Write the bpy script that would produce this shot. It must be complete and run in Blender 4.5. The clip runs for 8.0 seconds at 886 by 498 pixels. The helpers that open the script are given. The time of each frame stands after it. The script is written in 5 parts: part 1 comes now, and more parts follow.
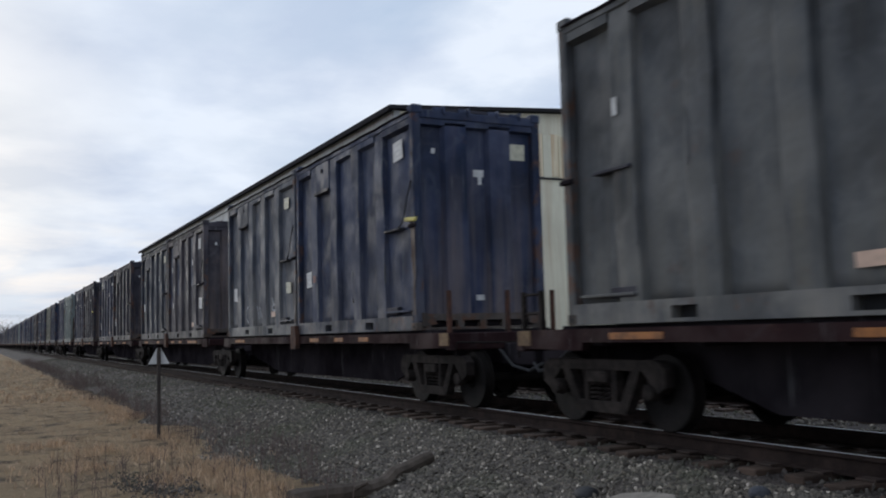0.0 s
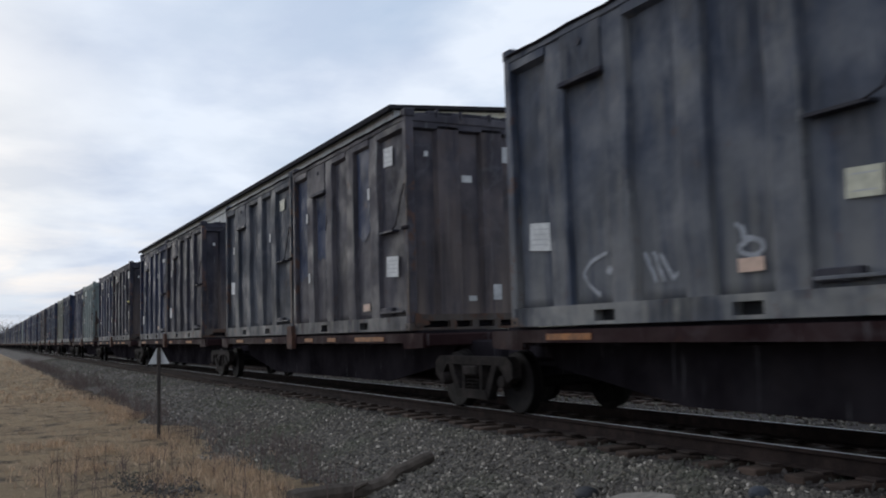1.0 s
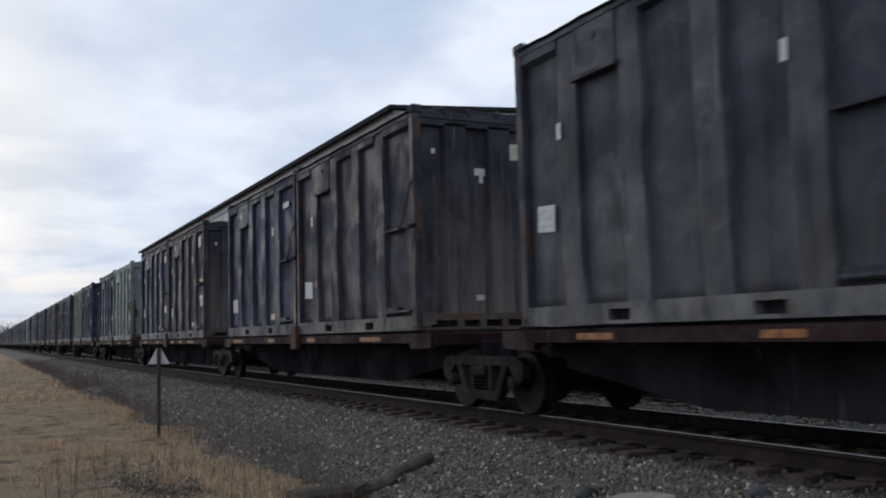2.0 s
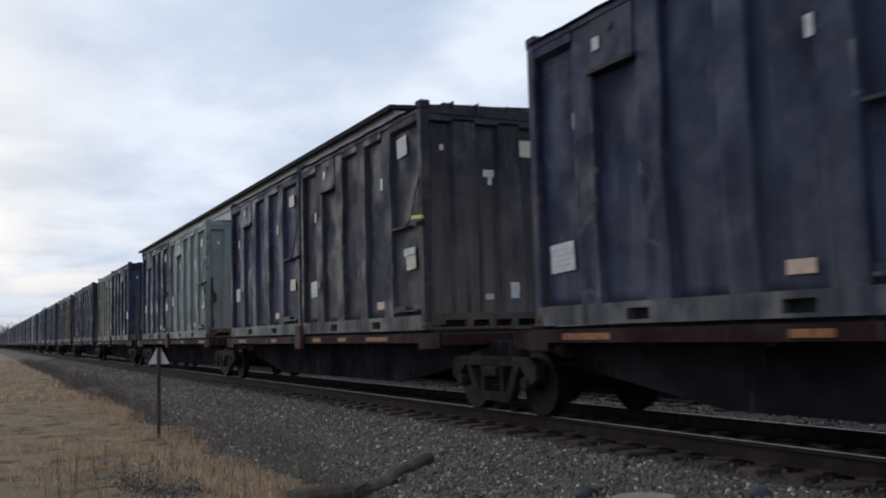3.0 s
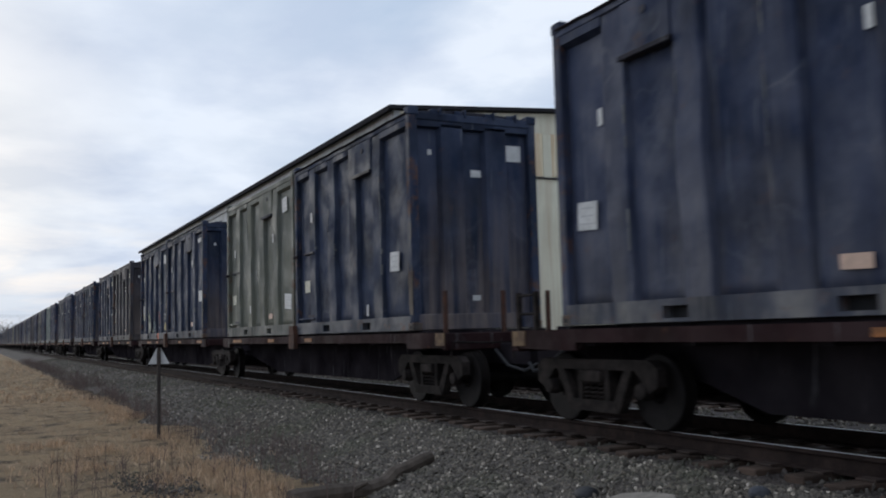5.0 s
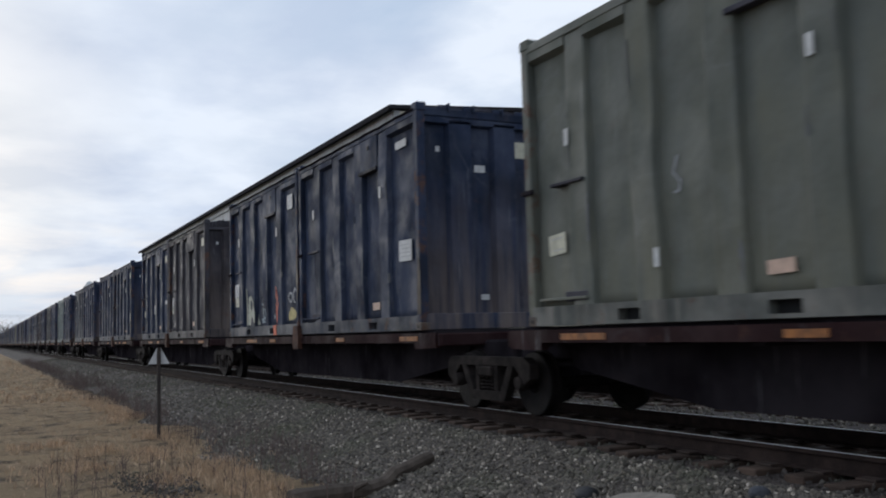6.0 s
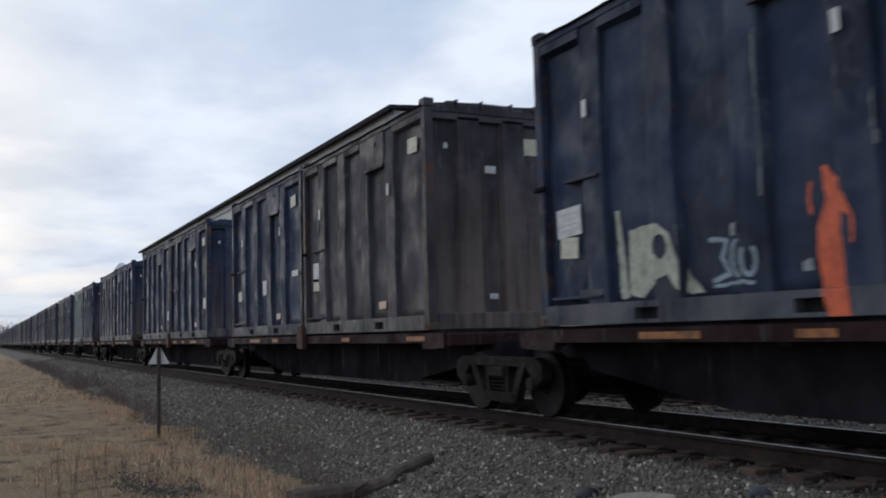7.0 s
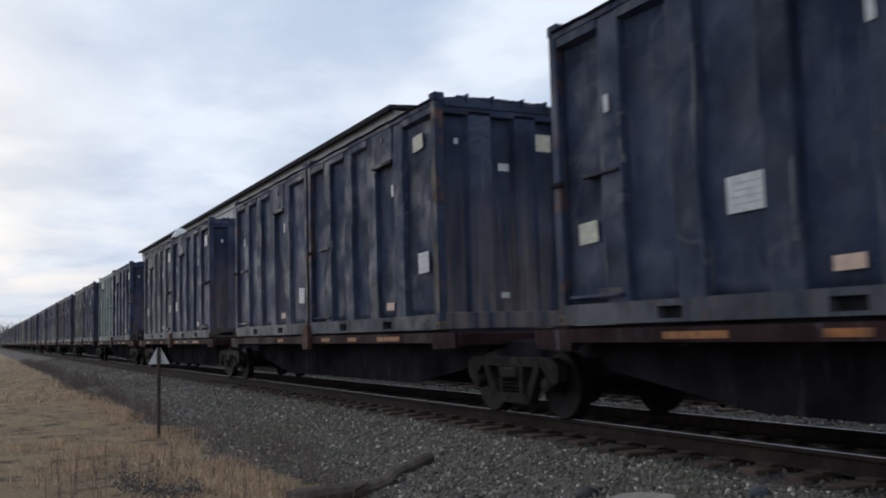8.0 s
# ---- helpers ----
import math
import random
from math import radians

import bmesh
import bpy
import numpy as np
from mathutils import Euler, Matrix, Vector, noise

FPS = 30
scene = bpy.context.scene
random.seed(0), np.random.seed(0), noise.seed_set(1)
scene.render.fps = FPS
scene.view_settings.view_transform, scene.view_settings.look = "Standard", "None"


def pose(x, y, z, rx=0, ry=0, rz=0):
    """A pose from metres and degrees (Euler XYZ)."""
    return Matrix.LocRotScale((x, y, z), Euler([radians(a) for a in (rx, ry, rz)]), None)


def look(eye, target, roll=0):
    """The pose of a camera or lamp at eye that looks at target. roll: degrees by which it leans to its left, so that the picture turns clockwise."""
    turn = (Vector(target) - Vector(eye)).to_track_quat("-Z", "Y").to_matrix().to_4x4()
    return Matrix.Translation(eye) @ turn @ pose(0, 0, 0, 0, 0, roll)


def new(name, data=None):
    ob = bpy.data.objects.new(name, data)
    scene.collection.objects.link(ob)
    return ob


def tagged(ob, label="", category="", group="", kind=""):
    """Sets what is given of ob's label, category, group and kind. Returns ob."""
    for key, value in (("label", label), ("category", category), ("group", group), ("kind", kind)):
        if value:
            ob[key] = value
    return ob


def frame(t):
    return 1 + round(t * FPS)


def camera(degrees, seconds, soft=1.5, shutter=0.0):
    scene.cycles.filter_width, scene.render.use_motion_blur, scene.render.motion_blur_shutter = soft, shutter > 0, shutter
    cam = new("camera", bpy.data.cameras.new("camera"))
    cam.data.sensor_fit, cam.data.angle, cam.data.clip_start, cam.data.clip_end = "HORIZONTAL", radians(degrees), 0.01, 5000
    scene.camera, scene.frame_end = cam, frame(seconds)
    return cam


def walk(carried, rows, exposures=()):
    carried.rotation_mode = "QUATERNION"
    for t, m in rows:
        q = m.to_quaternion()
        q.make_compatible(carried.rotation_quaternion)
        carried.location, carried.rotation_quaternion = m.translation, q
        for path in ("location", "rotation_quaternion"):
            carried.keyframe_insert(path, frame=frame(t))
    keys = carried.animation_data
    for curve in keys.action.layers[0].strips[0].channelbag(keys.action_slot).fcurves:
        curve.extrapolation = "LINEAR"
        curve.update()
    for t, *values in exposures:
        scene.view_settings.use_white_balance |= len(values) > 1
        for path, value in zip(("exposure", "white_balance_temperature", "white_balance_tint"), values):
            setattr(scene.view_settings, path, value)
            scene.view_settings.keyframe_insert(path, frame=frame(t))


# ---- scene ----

# World: x along the track (the train runs towards +x), y across it, away from the camera, z up from the rail heads.
# y = 0 is the near side of the containers.
YC = 1.219           # centre line of the main track
SPEED = 15.972       # metres a second
END = 8.0
# how far the train is ahead of a steady run (time, metres)
AHEAD_OF = ((0.0, 0.37), (0.2, 0.39), (0.3, 0.36), (0.5, 0.335), (0.9, -0.16), (1.1, -0.16), (1.5, -0.18), (1.7, -0.158), (2.25, -0.15), (2.8, -0.15), (3.0, -0.10),
            (3.5, -0.08), (4.0, -0.059), (4.5, -0.035), (5.2, -0.03), (5.8, -0.03), (6.0, 0.005), (6.5, 0.035), (7.0, 0.035), (7.5, 0.10), (8.0, 0.139))


def run(t):
    """Metres that the train has gone since the start."""
    for (ta, a), (tb, b) in zip(AHEAD_OF, AHEAD_OF[1:]):
        if t <= tb:
            return SPEED * t + a + (b - a) * (t - ta) / (tb - ta)
    return SPEED * t + AHEAD_OF[-1][1]

# ---------------------------------------------------------------- camera
cam = camera(51.28, END, soft=1.9, shutter=0.14)
_yaw, _pitch = radians(63.317), radians(5.175)
EYE = Vector((0.0, -6.223, 1.128))
AHEAD = Vector((-math.sin(_yaw) * math.cos(_pitch), math.cos(_yaw) * math.cos(_pitch), math.sin(_pitch)))
CAM_POSE = look(EYE, EYE + AHEAD, -1.522)
walk(cam, [(0.0, CAM_POSE), (END, CAM_POSE)])

# ---------------------------------------------------------------- light
SUN_EL, SUN_DIR = radians(9.0), Vector((-0.965, -0.20, 0.165)).normalized()
scene.view_settings.exposure = 0.0


def build_world():
    world = bpy.data.worlds.new("overcast_sky")
    scene.world = world
    world.use_nodes = True
    nt = world.node_tree
    nt.nodes.clear()
    N, L = nt.nodes.new, nt.links.new
    out, bg = N("ShaderNodeOutputWorld"), N("ShaderNodeBackground")
    sky = N("ShaderNodeTexSky")
    sky.sky_type, sky.sun_disc = "NISHITA", False
    sky.sun_elevation = radians(14)
    sky.sun_rotation = math.atan2(SUN_DIR.x, SUN_DIR.y)
    sky.air_density, sky.dust_density, sky.ozone_density = 1.0, 2.0, 1.0
    tc, sep = N("ShaderNodeTexCoord"), N("ShaderNodeSeparateXYZ")
    L(tc.outputs["Generated"], sep.inputs[0])
    # cloud sheet: the direction met with a plane overhead
    h = N("ShaderNodeMath"); h.operation = "MAXIMUM"; h.inputs[1].default_value = 0.0
    L(sep.outputs["Z"], h.inputs[0])
    add = N("ShaderNodeMath"); add.operation = "ADD"; add.inputs[1].default_value = 0.16
    L(h.outputs[0], add.inputs[0])
    dx, dy = N("ShaderNodeMath"), N("ShaderNodeMath")
    for d, axis in ((dx, "X"), (dy, "Y")):
        d.operation = "DIVIDE"
        L(sep.outputs[axis], d.inputs[0])
        L(add.outputs[0], d.inputs[1])
    comb = N("ShaderNodeCombineXYZ")
    L(dx.outputs[0], comb.inputs[0]), L(dy.outputs[0], comb.inputs[1])
    n1 = N("ShaderNodeTexNoise")
    n1.inputs["Scale"].default_value, n1.inputs["Detail"].default_value, n1.inputs["Roughness"].default_value = 1.5, 7.0, 0.55
    n1.inputs["Distortion"].default_value = 0.25
    L(comb.outputs[0], n1.inputs["Vector"])
    ramp = N("ShaderNodeValToRGB")
    ramp.color_ramp.elements[0].position, ramp.color_ramp.elements[1].position = 0.30, 0.56
    L(n1.outputs["Fac"], ramp.inputs[0])
    n2 = N("ShaderNodeTexNoise")
    n2.inputs["Scale"].default_value, n2.inputs["Detail"].default_value = 2.0, 6.0
    mp = N("ShaderNodeMapping"); mp.inputs["Location"].default_value = (4.2, 1.7, 0.0)
    L(comb.outputs[0], mp.inputs[0]), L(mp.outputs[0], n2.inputs["Vector"])
    tone = N("ShaderNodeValToRGB")
    tone.color_ramp.elements[0].position, tone.color_ramp.elements[1].position = 0.38, 0.62
    tone.color_ramp.elements[0].color, tone.color_ramp.elements[1].color = (0.53, 0.615, 0.775, 1), (0.77, 0.84, 0.95, 1)
    L(n2.outputs["Fac"], tone.inputs[0])
    # the clouds brighten round the veiled sun
    dot = N("ShaderNodeVectorMath"); dot.operation = "DOT_PRODUCT"; dot.inputs[1].default_value = SUN_DIR
    L(tc.outputs["Generated"], dot.inputs[0])
    glow = N("ShaderNodeMapRange")
    glow.inputs["From Min"].default_value, glow.inputs["From Max"].default_value = 0.93, 1.0
    glow.inputs["To Min"].default_value, glow.inputs["To Max"].default_value = 0.0, 0.75
    glow.interpolation_type = "SMOOTHSTEP"
    L(dot.outputs["Value"], glow.inputs["Value"])
    warm = N("ShaderNodeMixRGB"); warm.blend_type = "MIX"; warm.inputs[2].default_value = (0.88, 0.865, 0.83, 1)
    L(glow.outputs[0], warm.inputs[0]), L(tone.outputs[0], warm.inputs[1])
    scl = N("ShaderNodeMixRGB"); scl.blend_type = "MULTIPLY"; scl.inputs[0].default_value = 1.0
    scl.inputs[2].default_value = (0.06, 0.06, 0.06, 1)
    L(sky.outputs[0], scl.inputs[1])
    blue = N("ShaderNodeMixRGB"); blue.blend_type = "MIX"; blue.inputs[0].default_value = 0.7
    blue.inputs[2].default_value = (0.56, 0.705, 0.93, 1)
    L(scl.outputs[0], blue.inputs[1])
    mix = N("ShaderNodeMixRGB"); mix.blend_type = "MIX"
    L(ramp.outputs[0], mix.inputs[0]), L(blue.outputs[0], mix.inputs[1]), L(warm.outputs[0], mix.inputs[2])
    # haze low over the horizon, all round
    low = N("ShaderNodeMapRange")
    low.inputs["From Min"].default_value, low.inputs["From Max"].default_value = 0.075, 0.0
    low.inputs["To Min"].default_value, low.inputs["To Max"].default_value = 0.0, 0.8
    L(h.outputs[0], low.inputs["Value"])
    haze = N("ShaderNodeMixRGB"); haze.inputs[2].default_value = (0.52, 0.60, 0.72, 1)
    L(low.outputs[0], haze.inputs[0]), L(mix.outputs[0], haze.inputs[1])
    L(haze.outputs[0], bg.inputs["Color"])
    bg.inputs["Strength"].default_value = 1.06
    L(bg.outputs[0], out.inputs[0])
    data = bpy.data.lights.new("sun", "SUN")
    data.energy, data.angle, data.color = 0.70, radians(40), (1.0, 0.96, 0.90)
    sun = new("sun", data)
    sun.matrix_world = look(SUN_DIR * 60 + Vector((-30, 0, 0)), Vector((-30, 0, 0)))


build_world()


# ---------------------------------------------------------------- materials
def nodes_of(name):
    m = bpy.data.materials.new(name)
    m.use_nodes = True
    nt = m.node_tree
    return m, nt, nt.nodes["Principled BSDF"]


def noise_node(nt, vec, scale, detail=4.0, rough=0.55, lo=0.4, hi=0.6):
    n = nt.nodes.new("ShaderNodeTexNoise")
    n.inputs["Scale"].default_value, n.inputs["Detail"].default_value, n.inputs["Roughness"].default_value = scale, detail, rough
    nt.links.new(vec, n.inputs["Vector"])
    r = nt.nodes.new("ShaderNodeMapRange")
    r.inputs["From Min"].default_value, r.inputs["From Max"].default_value = lo, hi
    nt.links.new(n.outputs["Fac"], r.inputs["Value"])
    return r.outputs[0]


def mixed(nt, fac, a, b):
    m = nt.nodes.new("ShaderNodeMixRGB")
    for sock, v in ((m.inputs[0], fac), (m.inputs[1], a), (m.inputs[2], b)):
        if isinstance(v, (int, float)):
            sock.default_value = v
        elif isinstance(v, tuple):
            sock.default_value = (*v[:3], 1)
        else:
            nt.links.new(v, sock)
    return m.outputs[0]


def times(nt, a, b):
    m = nt.nodes.new("ShaderNodeMath")
    m.operation, m.use_clamp = "MULTIPLY", True
    for sock, v in ((m.inputs[0], a), (m.inputs[1], b)):
        if isinstance(v, (int, float)):
            sock.default_value = v
        else:
            nt.links.new(v, sock)
    return m.outputs[0]


def bumped(nt, bsdf, height, strength, distance):
    b = nt.nodes.new("ShaderNodeBump")
    b.inputs["Strength"].default_value, b.inputs["Distance"].default_value = strength, distance
    nt.links.new(height, b.inputs["Height"])
    nt.links.new(b.outputs[0], bsdf.inputs["Normal"])


def coords(nt, shift=True, stretch=None):
    """Object coordinates, shifted by the object's own random number so that no two things share their stains."""
    tc = nt.nodes.new("ShaderNodeTexCoord")
    vec = tc.outputs["Object"]
    if shift:
        info, mul, add = nt.nodes.new("ShaderNodeObjectInfo"), nt.nodes.new("ShaderNodeMath"), nt.nodes.new("ShaderNodeVectorMath")
        mul.operation, mul.inputs[1].default_value, add.operation = "MULTIPLY", 61.0, "ADD"
        nt.links.new(info.outputs["Random"], mul.inputs[0])
        nt.links.new(vec, add.inputs[0]), nt.links.new(mul.outputs[0], add.inputs[1])
        vec = add.outputs[0]
    if stretch:
        mp = nt.nodes.new("ShaderNodeMapping")
        mp.inputs["Scale"].default_value = stretch
        nt.links.new(vec, mp.inputs[0])
        vec = mp.outputs[0]
    return vec


def veins(nt, vec, scale, width):
    """Thin wandering lines, where a noise crosses its middle."""
    n, sub, dist, r = (nt.nodes.new(k) for k in ("ShaderNodeTexNoise", "ShaderNodeMath", "ShaderNodeMath", "ShaderNodeMapRange"))
    n.inputs["Scale"].default_value, n.inputs["Detail"].default_value, n.inputs["Distortion"].default_value = scale, 6.0, 0.6
    sub.operation, sub.inputs[1].default_value, dist.operation = "SUBTRACT", 0.5, "ABSOLUTE"
    r.inputs["From Min"].default_value, r.inputs["From Max"].default_value = width, 0.0
    nt.links.new(vec, n.inputs["Vector"]), nt.links.new(n.outputs["Fac"], sub.inputs[0])
    nt.links.new(sub.outputs[0], dist.inputs[0]), nt.links.new(dist.outputs[0], r.inputs["Value"])
    return r.outputs[0]


def weathered(name, base, dust=(0.155, 0.145, 0.143), dusty=0.5, rust=0.25, rough=0.64, dents=0.032, vary=0.38, spec=0.27, splash=0.0, reach=1.9, scab=0.60, scuff=0.12):
    """Old steel paint: faded patches, dust in streaks, scrapes, rust spots and dents."""
    m, nt, b = nodes_of(name)
    v = coords(nt)
    vs = coords(nt, stretch=(5.0, 5.0, 0.35))
    big = noise_node(nt, v, 0.9, 4, lo=0.36, hi=0.64)
    fade = tuple(min(1.0, c * (1.0 + vary) + 0.007) for c in base)
    dark = tuple(c * (1.0 - vary) for c in base)
    col = mixed(nt, big, dark, fade)
    streak = noise_node(nt, vs, 1.0, 5, lo=0.42, hi=0.72)
    cloud = noise_node(nt, v, 1.6, 5, 0.6, lo=0.40, hi=0.66)
    col = mixed(nt, times(nt, times(nt, streak, cloud), dusty), col, dust)
    film = noise_node(nt, v, 0.9, 4, 0.6, lo=0.48, hi=0.68)
    col = mixed(nt, times(nt, film, dusty * 0.6), col, dust)
    pale = noise_node(nt, vs, 2.3, 6, 0.65, lo=0.62, hi=0.74)
    col = mixed(nt, times(nt, pale, 0.42), col, (0.26, 0.265, 0.27))
    scuffs = times(nt, veins(nt, v, 1.1, 0.035), noise_node(nt, v, 0.55, 3, lo=0.47, hi=0.60))
    col = mixed(nt, times(nt, scuffs, scuff), col, (0.22, 0.225, 0.235))
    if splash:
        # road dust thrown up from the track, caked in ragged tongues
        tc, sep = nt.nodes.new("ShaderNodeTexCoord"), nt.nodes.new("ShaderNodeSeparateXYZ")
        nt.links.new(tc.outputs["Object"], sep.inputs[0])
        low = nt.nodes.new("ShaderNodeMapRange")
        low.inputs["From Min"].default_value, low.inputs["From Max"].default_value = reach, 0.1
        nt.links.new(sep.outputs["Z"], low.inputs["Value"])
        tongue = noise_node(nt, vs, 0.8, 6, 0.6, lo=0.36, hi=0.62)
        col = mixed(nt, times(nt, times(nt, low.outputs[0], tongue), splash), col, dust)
    spots = noise_node(nt, v, 3.1, 8, 0.7, lo=scab, hi=scab + 0.10)
    col = mixed(nt, times(nt, spots, rust), col, (0.105, 0.050, 0.030))
    nt.links.new(col, b.inputs["Base Color"])
    rr = nt.nodes.new("ShaderNodeMapRange")
    rr.inputs["To Min"].default_value, rr.inputs["To Max"].default_value = rough - 0.1, rough + 0.3
    nt.links.new(cloud, rr.inputs["Value"])
    nt.links.new(rr.outputs[0], b.inputs["Roughness"])
    b.inputs["Specular IOR Level"].default_value = spec
    bumped(nt, b, noise_node(nt, v, 1.7, 3, 0.5, lo=0.2, hi=0.8), 0.8, dents)
    return m


def rusted(name, base, second, rough=0.8, scale=6.0, spec=0.3):
    m, nt, b = nodes_of(name)
    v = coords(nt)
    col = mixed(nt, noise_node(nt, v, scale, 6, 0.65), base, second)
    col = mixed(nt, times(nt, noise_node(nt, v, scale * 0.2, 3), 0.5), col, tuple(c * 0.5 for c in base))
    nt.links.new(col, b.inputs["Base Color"])
    b.inputs["Roughness"].default_value, b.inputs["Specular IOR Level"].default_value = rough, spec
    bumped(nt, b, noise_node(nt, v, scale * 5, 4, lo=0.2, hi=0.8), 0.5, 0.01)
    return m


def plain(name, col, rough=0.7, metal=0.0, grain=0.15, scale=9.0):
    m, nt, b = nodes_of(name)
    v = coords(nt)
    c = mixed(nt, noise_node(nt, v, scale, 5, lo=0.3, hi=0.7), tuple(x * (1 - grain) for x in col), tuple(min(1, x * (1 + grain)) for x in col))
    nt.links.new(c, b.inputs["Base Color"])
    b.inputs["Roughness"].default_value, b.inputs["Metallic"].default_value = rough, metal
    return m


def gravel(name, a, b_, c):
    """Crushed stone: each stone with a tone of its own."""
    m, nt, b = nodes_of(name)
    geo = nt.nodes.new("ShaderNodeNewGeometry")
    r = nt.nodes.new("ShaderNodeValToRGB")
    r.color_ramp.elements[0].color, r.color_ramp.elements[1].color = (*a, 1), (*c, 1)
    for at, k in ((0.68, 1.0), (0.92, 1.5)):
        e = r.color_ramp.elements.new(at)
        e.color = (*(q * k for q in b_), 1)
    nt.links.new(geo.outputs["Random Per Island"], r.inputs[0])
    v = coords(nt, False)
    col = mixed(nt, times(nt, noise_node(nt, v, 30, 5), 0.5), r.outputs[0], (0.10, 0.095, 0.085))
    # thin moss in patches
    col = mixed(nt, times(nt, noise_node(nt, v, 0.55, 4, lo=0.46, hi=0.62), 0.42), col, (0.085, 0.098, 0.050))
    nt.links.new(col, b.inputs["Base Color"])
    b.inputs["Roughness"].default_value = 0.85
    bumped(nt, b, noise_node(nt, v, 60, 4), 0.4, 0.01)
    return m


def ballast_sheet(name):
    m, nt, b = nodes_of(name)
    v = coords(nt, False)
    vo = nt.nodes.new("ShaderNodeTexVoronoi")
    vo.inputs["Scale"].default_value = 20.0
    nt.links.new(v, vo.inputs["Vector"])
    bw = nt.nodes.new("ShaderNodeRGBToBW")
    nt.links.new(vo.outputs["Color"], bw.inputs[0])
    r = nt.nodes.new("ShaderNodeValToRGB")
    r.color_ramp.elements[0].color, r.color_ramp.elements[1].color = (0.046, 0.038, 0.032, 1), (0.182, 0.152, 0.130, 1)
    nt.links.new(bw.outputs[0], r.inputs[0])
    col = mixed(nt, times(nt, noise_node(nt, v, 0.7, 4), 0.45), r.outputs[0], (0.075, 0.064, 0.050))
    # darker brown between and beside the rails, with a ragged edge
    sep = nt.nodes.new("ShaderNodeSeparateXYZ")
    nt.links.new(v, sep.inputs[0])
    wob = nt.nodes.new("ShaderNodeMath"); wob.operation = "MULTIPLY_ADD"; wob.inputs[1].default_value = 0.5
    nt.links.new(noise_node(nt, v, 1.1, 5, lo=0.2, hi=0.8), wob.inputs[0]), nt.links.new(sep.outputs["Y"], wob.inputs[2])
    inner_brown = nt.nodes.new("ShaderNodeMapRange")
    inner_brown.inputs["From Min"].default_value, inner_brown.inputs["From Max"].default_value = -0.25, 0.25
    nt.links.new(wob.outputs[0], inner_brown.inputs["Value"])
    col = mixed(nt, times(nt, inner_brown.outputs[0], 0.85), col, (0.036, 0.026, 0.022))
    nt.links.new(col, b.inputs["Base Color"])
    b.inputs["Roughness"].default_value = 0.9
    inv = nt.nodes.new("ShaderNodeMath"); inv.operation = "SUBTRACT"; inv.inputs[0].default_value = 1.0
    nt.links.new(vo.outputs["Distance"], inv.inputs[1])
    bumped(nt, b, inv.outputs[0], 1.0, 0.05)
    return m


def soil(name):
    """Winter verge: matted straw-coloured grass over dark soil."""
    m, nt, b = nodes_of(name)
    v = coords(nt, False)
    vs = coords(nt, False, (0.6, 1.6, 1.0))
    col = mixed(nt, noise_node(nt, v, 0.35, 5, lo=0.38, hi=0.62), (0.52, 0.37, 0.225), (0.36, 0.26, 0.165))
    col = mixed(nt, times(nt, noise_node(nt, vs, 9, 8, 0.7), 0.6), col, (0.50, 0.38, 0.235))
    col = mixed(nt, times(nt, noise_node(nt, v, 1.6, 8, 0.68, lo=0.50, hi=0.62), 0.8), col, (0.095, 0.08, 0.065))
    nt.links.new(col, b.inputs["Base Color"])
    b.inputs["Roughness"].default_value = 0.95
    b.inputs["Specular IOR Level"].default_value = 0.1
    bumped(nt, b, noise_node(nt, vs, 22, 8, 0.7, lo=0.2, hi=0.8), 1.0, 0.12)
    return m


def straw(name, a, c):
    m, nt, b = nodes_of(name)
    geo = nt.nodes.new("ShaderNodeNewGeometry")
    nt.links.new(mixed(nt, geo.outputs["Random Per Island"], a, c), b.inputs["Base Color"])
    b.inputs["Roughness"].default_value = 0.8
    b.inputs["Specular IOR Level"].default_value = 0.2
    return m


def cladding(name, base, stain, amount, rough=0.65, spec=0.5):
    """Old sheet-metal siding with rust bleeding down in streaks."""
    m, nt, b = nodes_of(name)
    v = coords(nt, True)
    vs = coords(nt, True, (2.5, 2.5, 0.18))
    col = mixed(nt, noise_node(nt, v, 0.5, 4, lo=0.35, hi=0.65), base, tuple(x * 0.85 for x in base))
    st = times(nt, noise_node(nt, vs, 1.0, 6, 0.6, lo=0.45, hi=0.75), amount)
    col = mixed(nt, st, col, stain)
    nt.links.new(col, b.inputs["Base Color"])
    b.inputs["Roughness"].default_value, b.inputs["Specular IOR Level"].default_value = rough, spec
    bumped(nt, b, noise_node(nt, v, 2.5, 4, lo=0.2, hi=0.8), 0.4, 0.03)
    return m


PAINT, POST, CAKED, RAIL_PAINT, RIB_PAINT = {}, {}, {}, {}, {}


def paint_pair(key, name, base, rail=(0.25, 0.23, 0.20), **wear):
    """One container paint, the same paint on corner posts, where it has scabbed with rust,
    and on the ends, which brown mud has caked."""
    PAINT[key] = weathered(name, base, **wear)
    POST[key] = weathered("scabbed_" + name, base, **{**wear, "rust": 0.75, "scab": 0.52})
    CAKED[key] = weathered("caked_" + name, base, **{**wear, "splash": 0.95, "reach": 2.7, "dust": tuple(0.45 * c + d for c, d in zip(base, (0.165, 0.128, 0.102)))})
    # paler rib copy: real scuffs and dust, with the ribs' brighter light painted in
    RIB_PAINT[key] = weathered("rubbed_lit_" + name, base, **{**wear, "scuff": 0.20, "dusty": min(1.0, wear.get("dusty", 0.5) * 1.45)})
    RAIL_PAINT[key] = weathered("dusty_" + name, tuple(0.6 * c + 0.030 for c in base), dust=rail, dusty=0.95, rust=0.6, vary=0.4, scab=0.57)


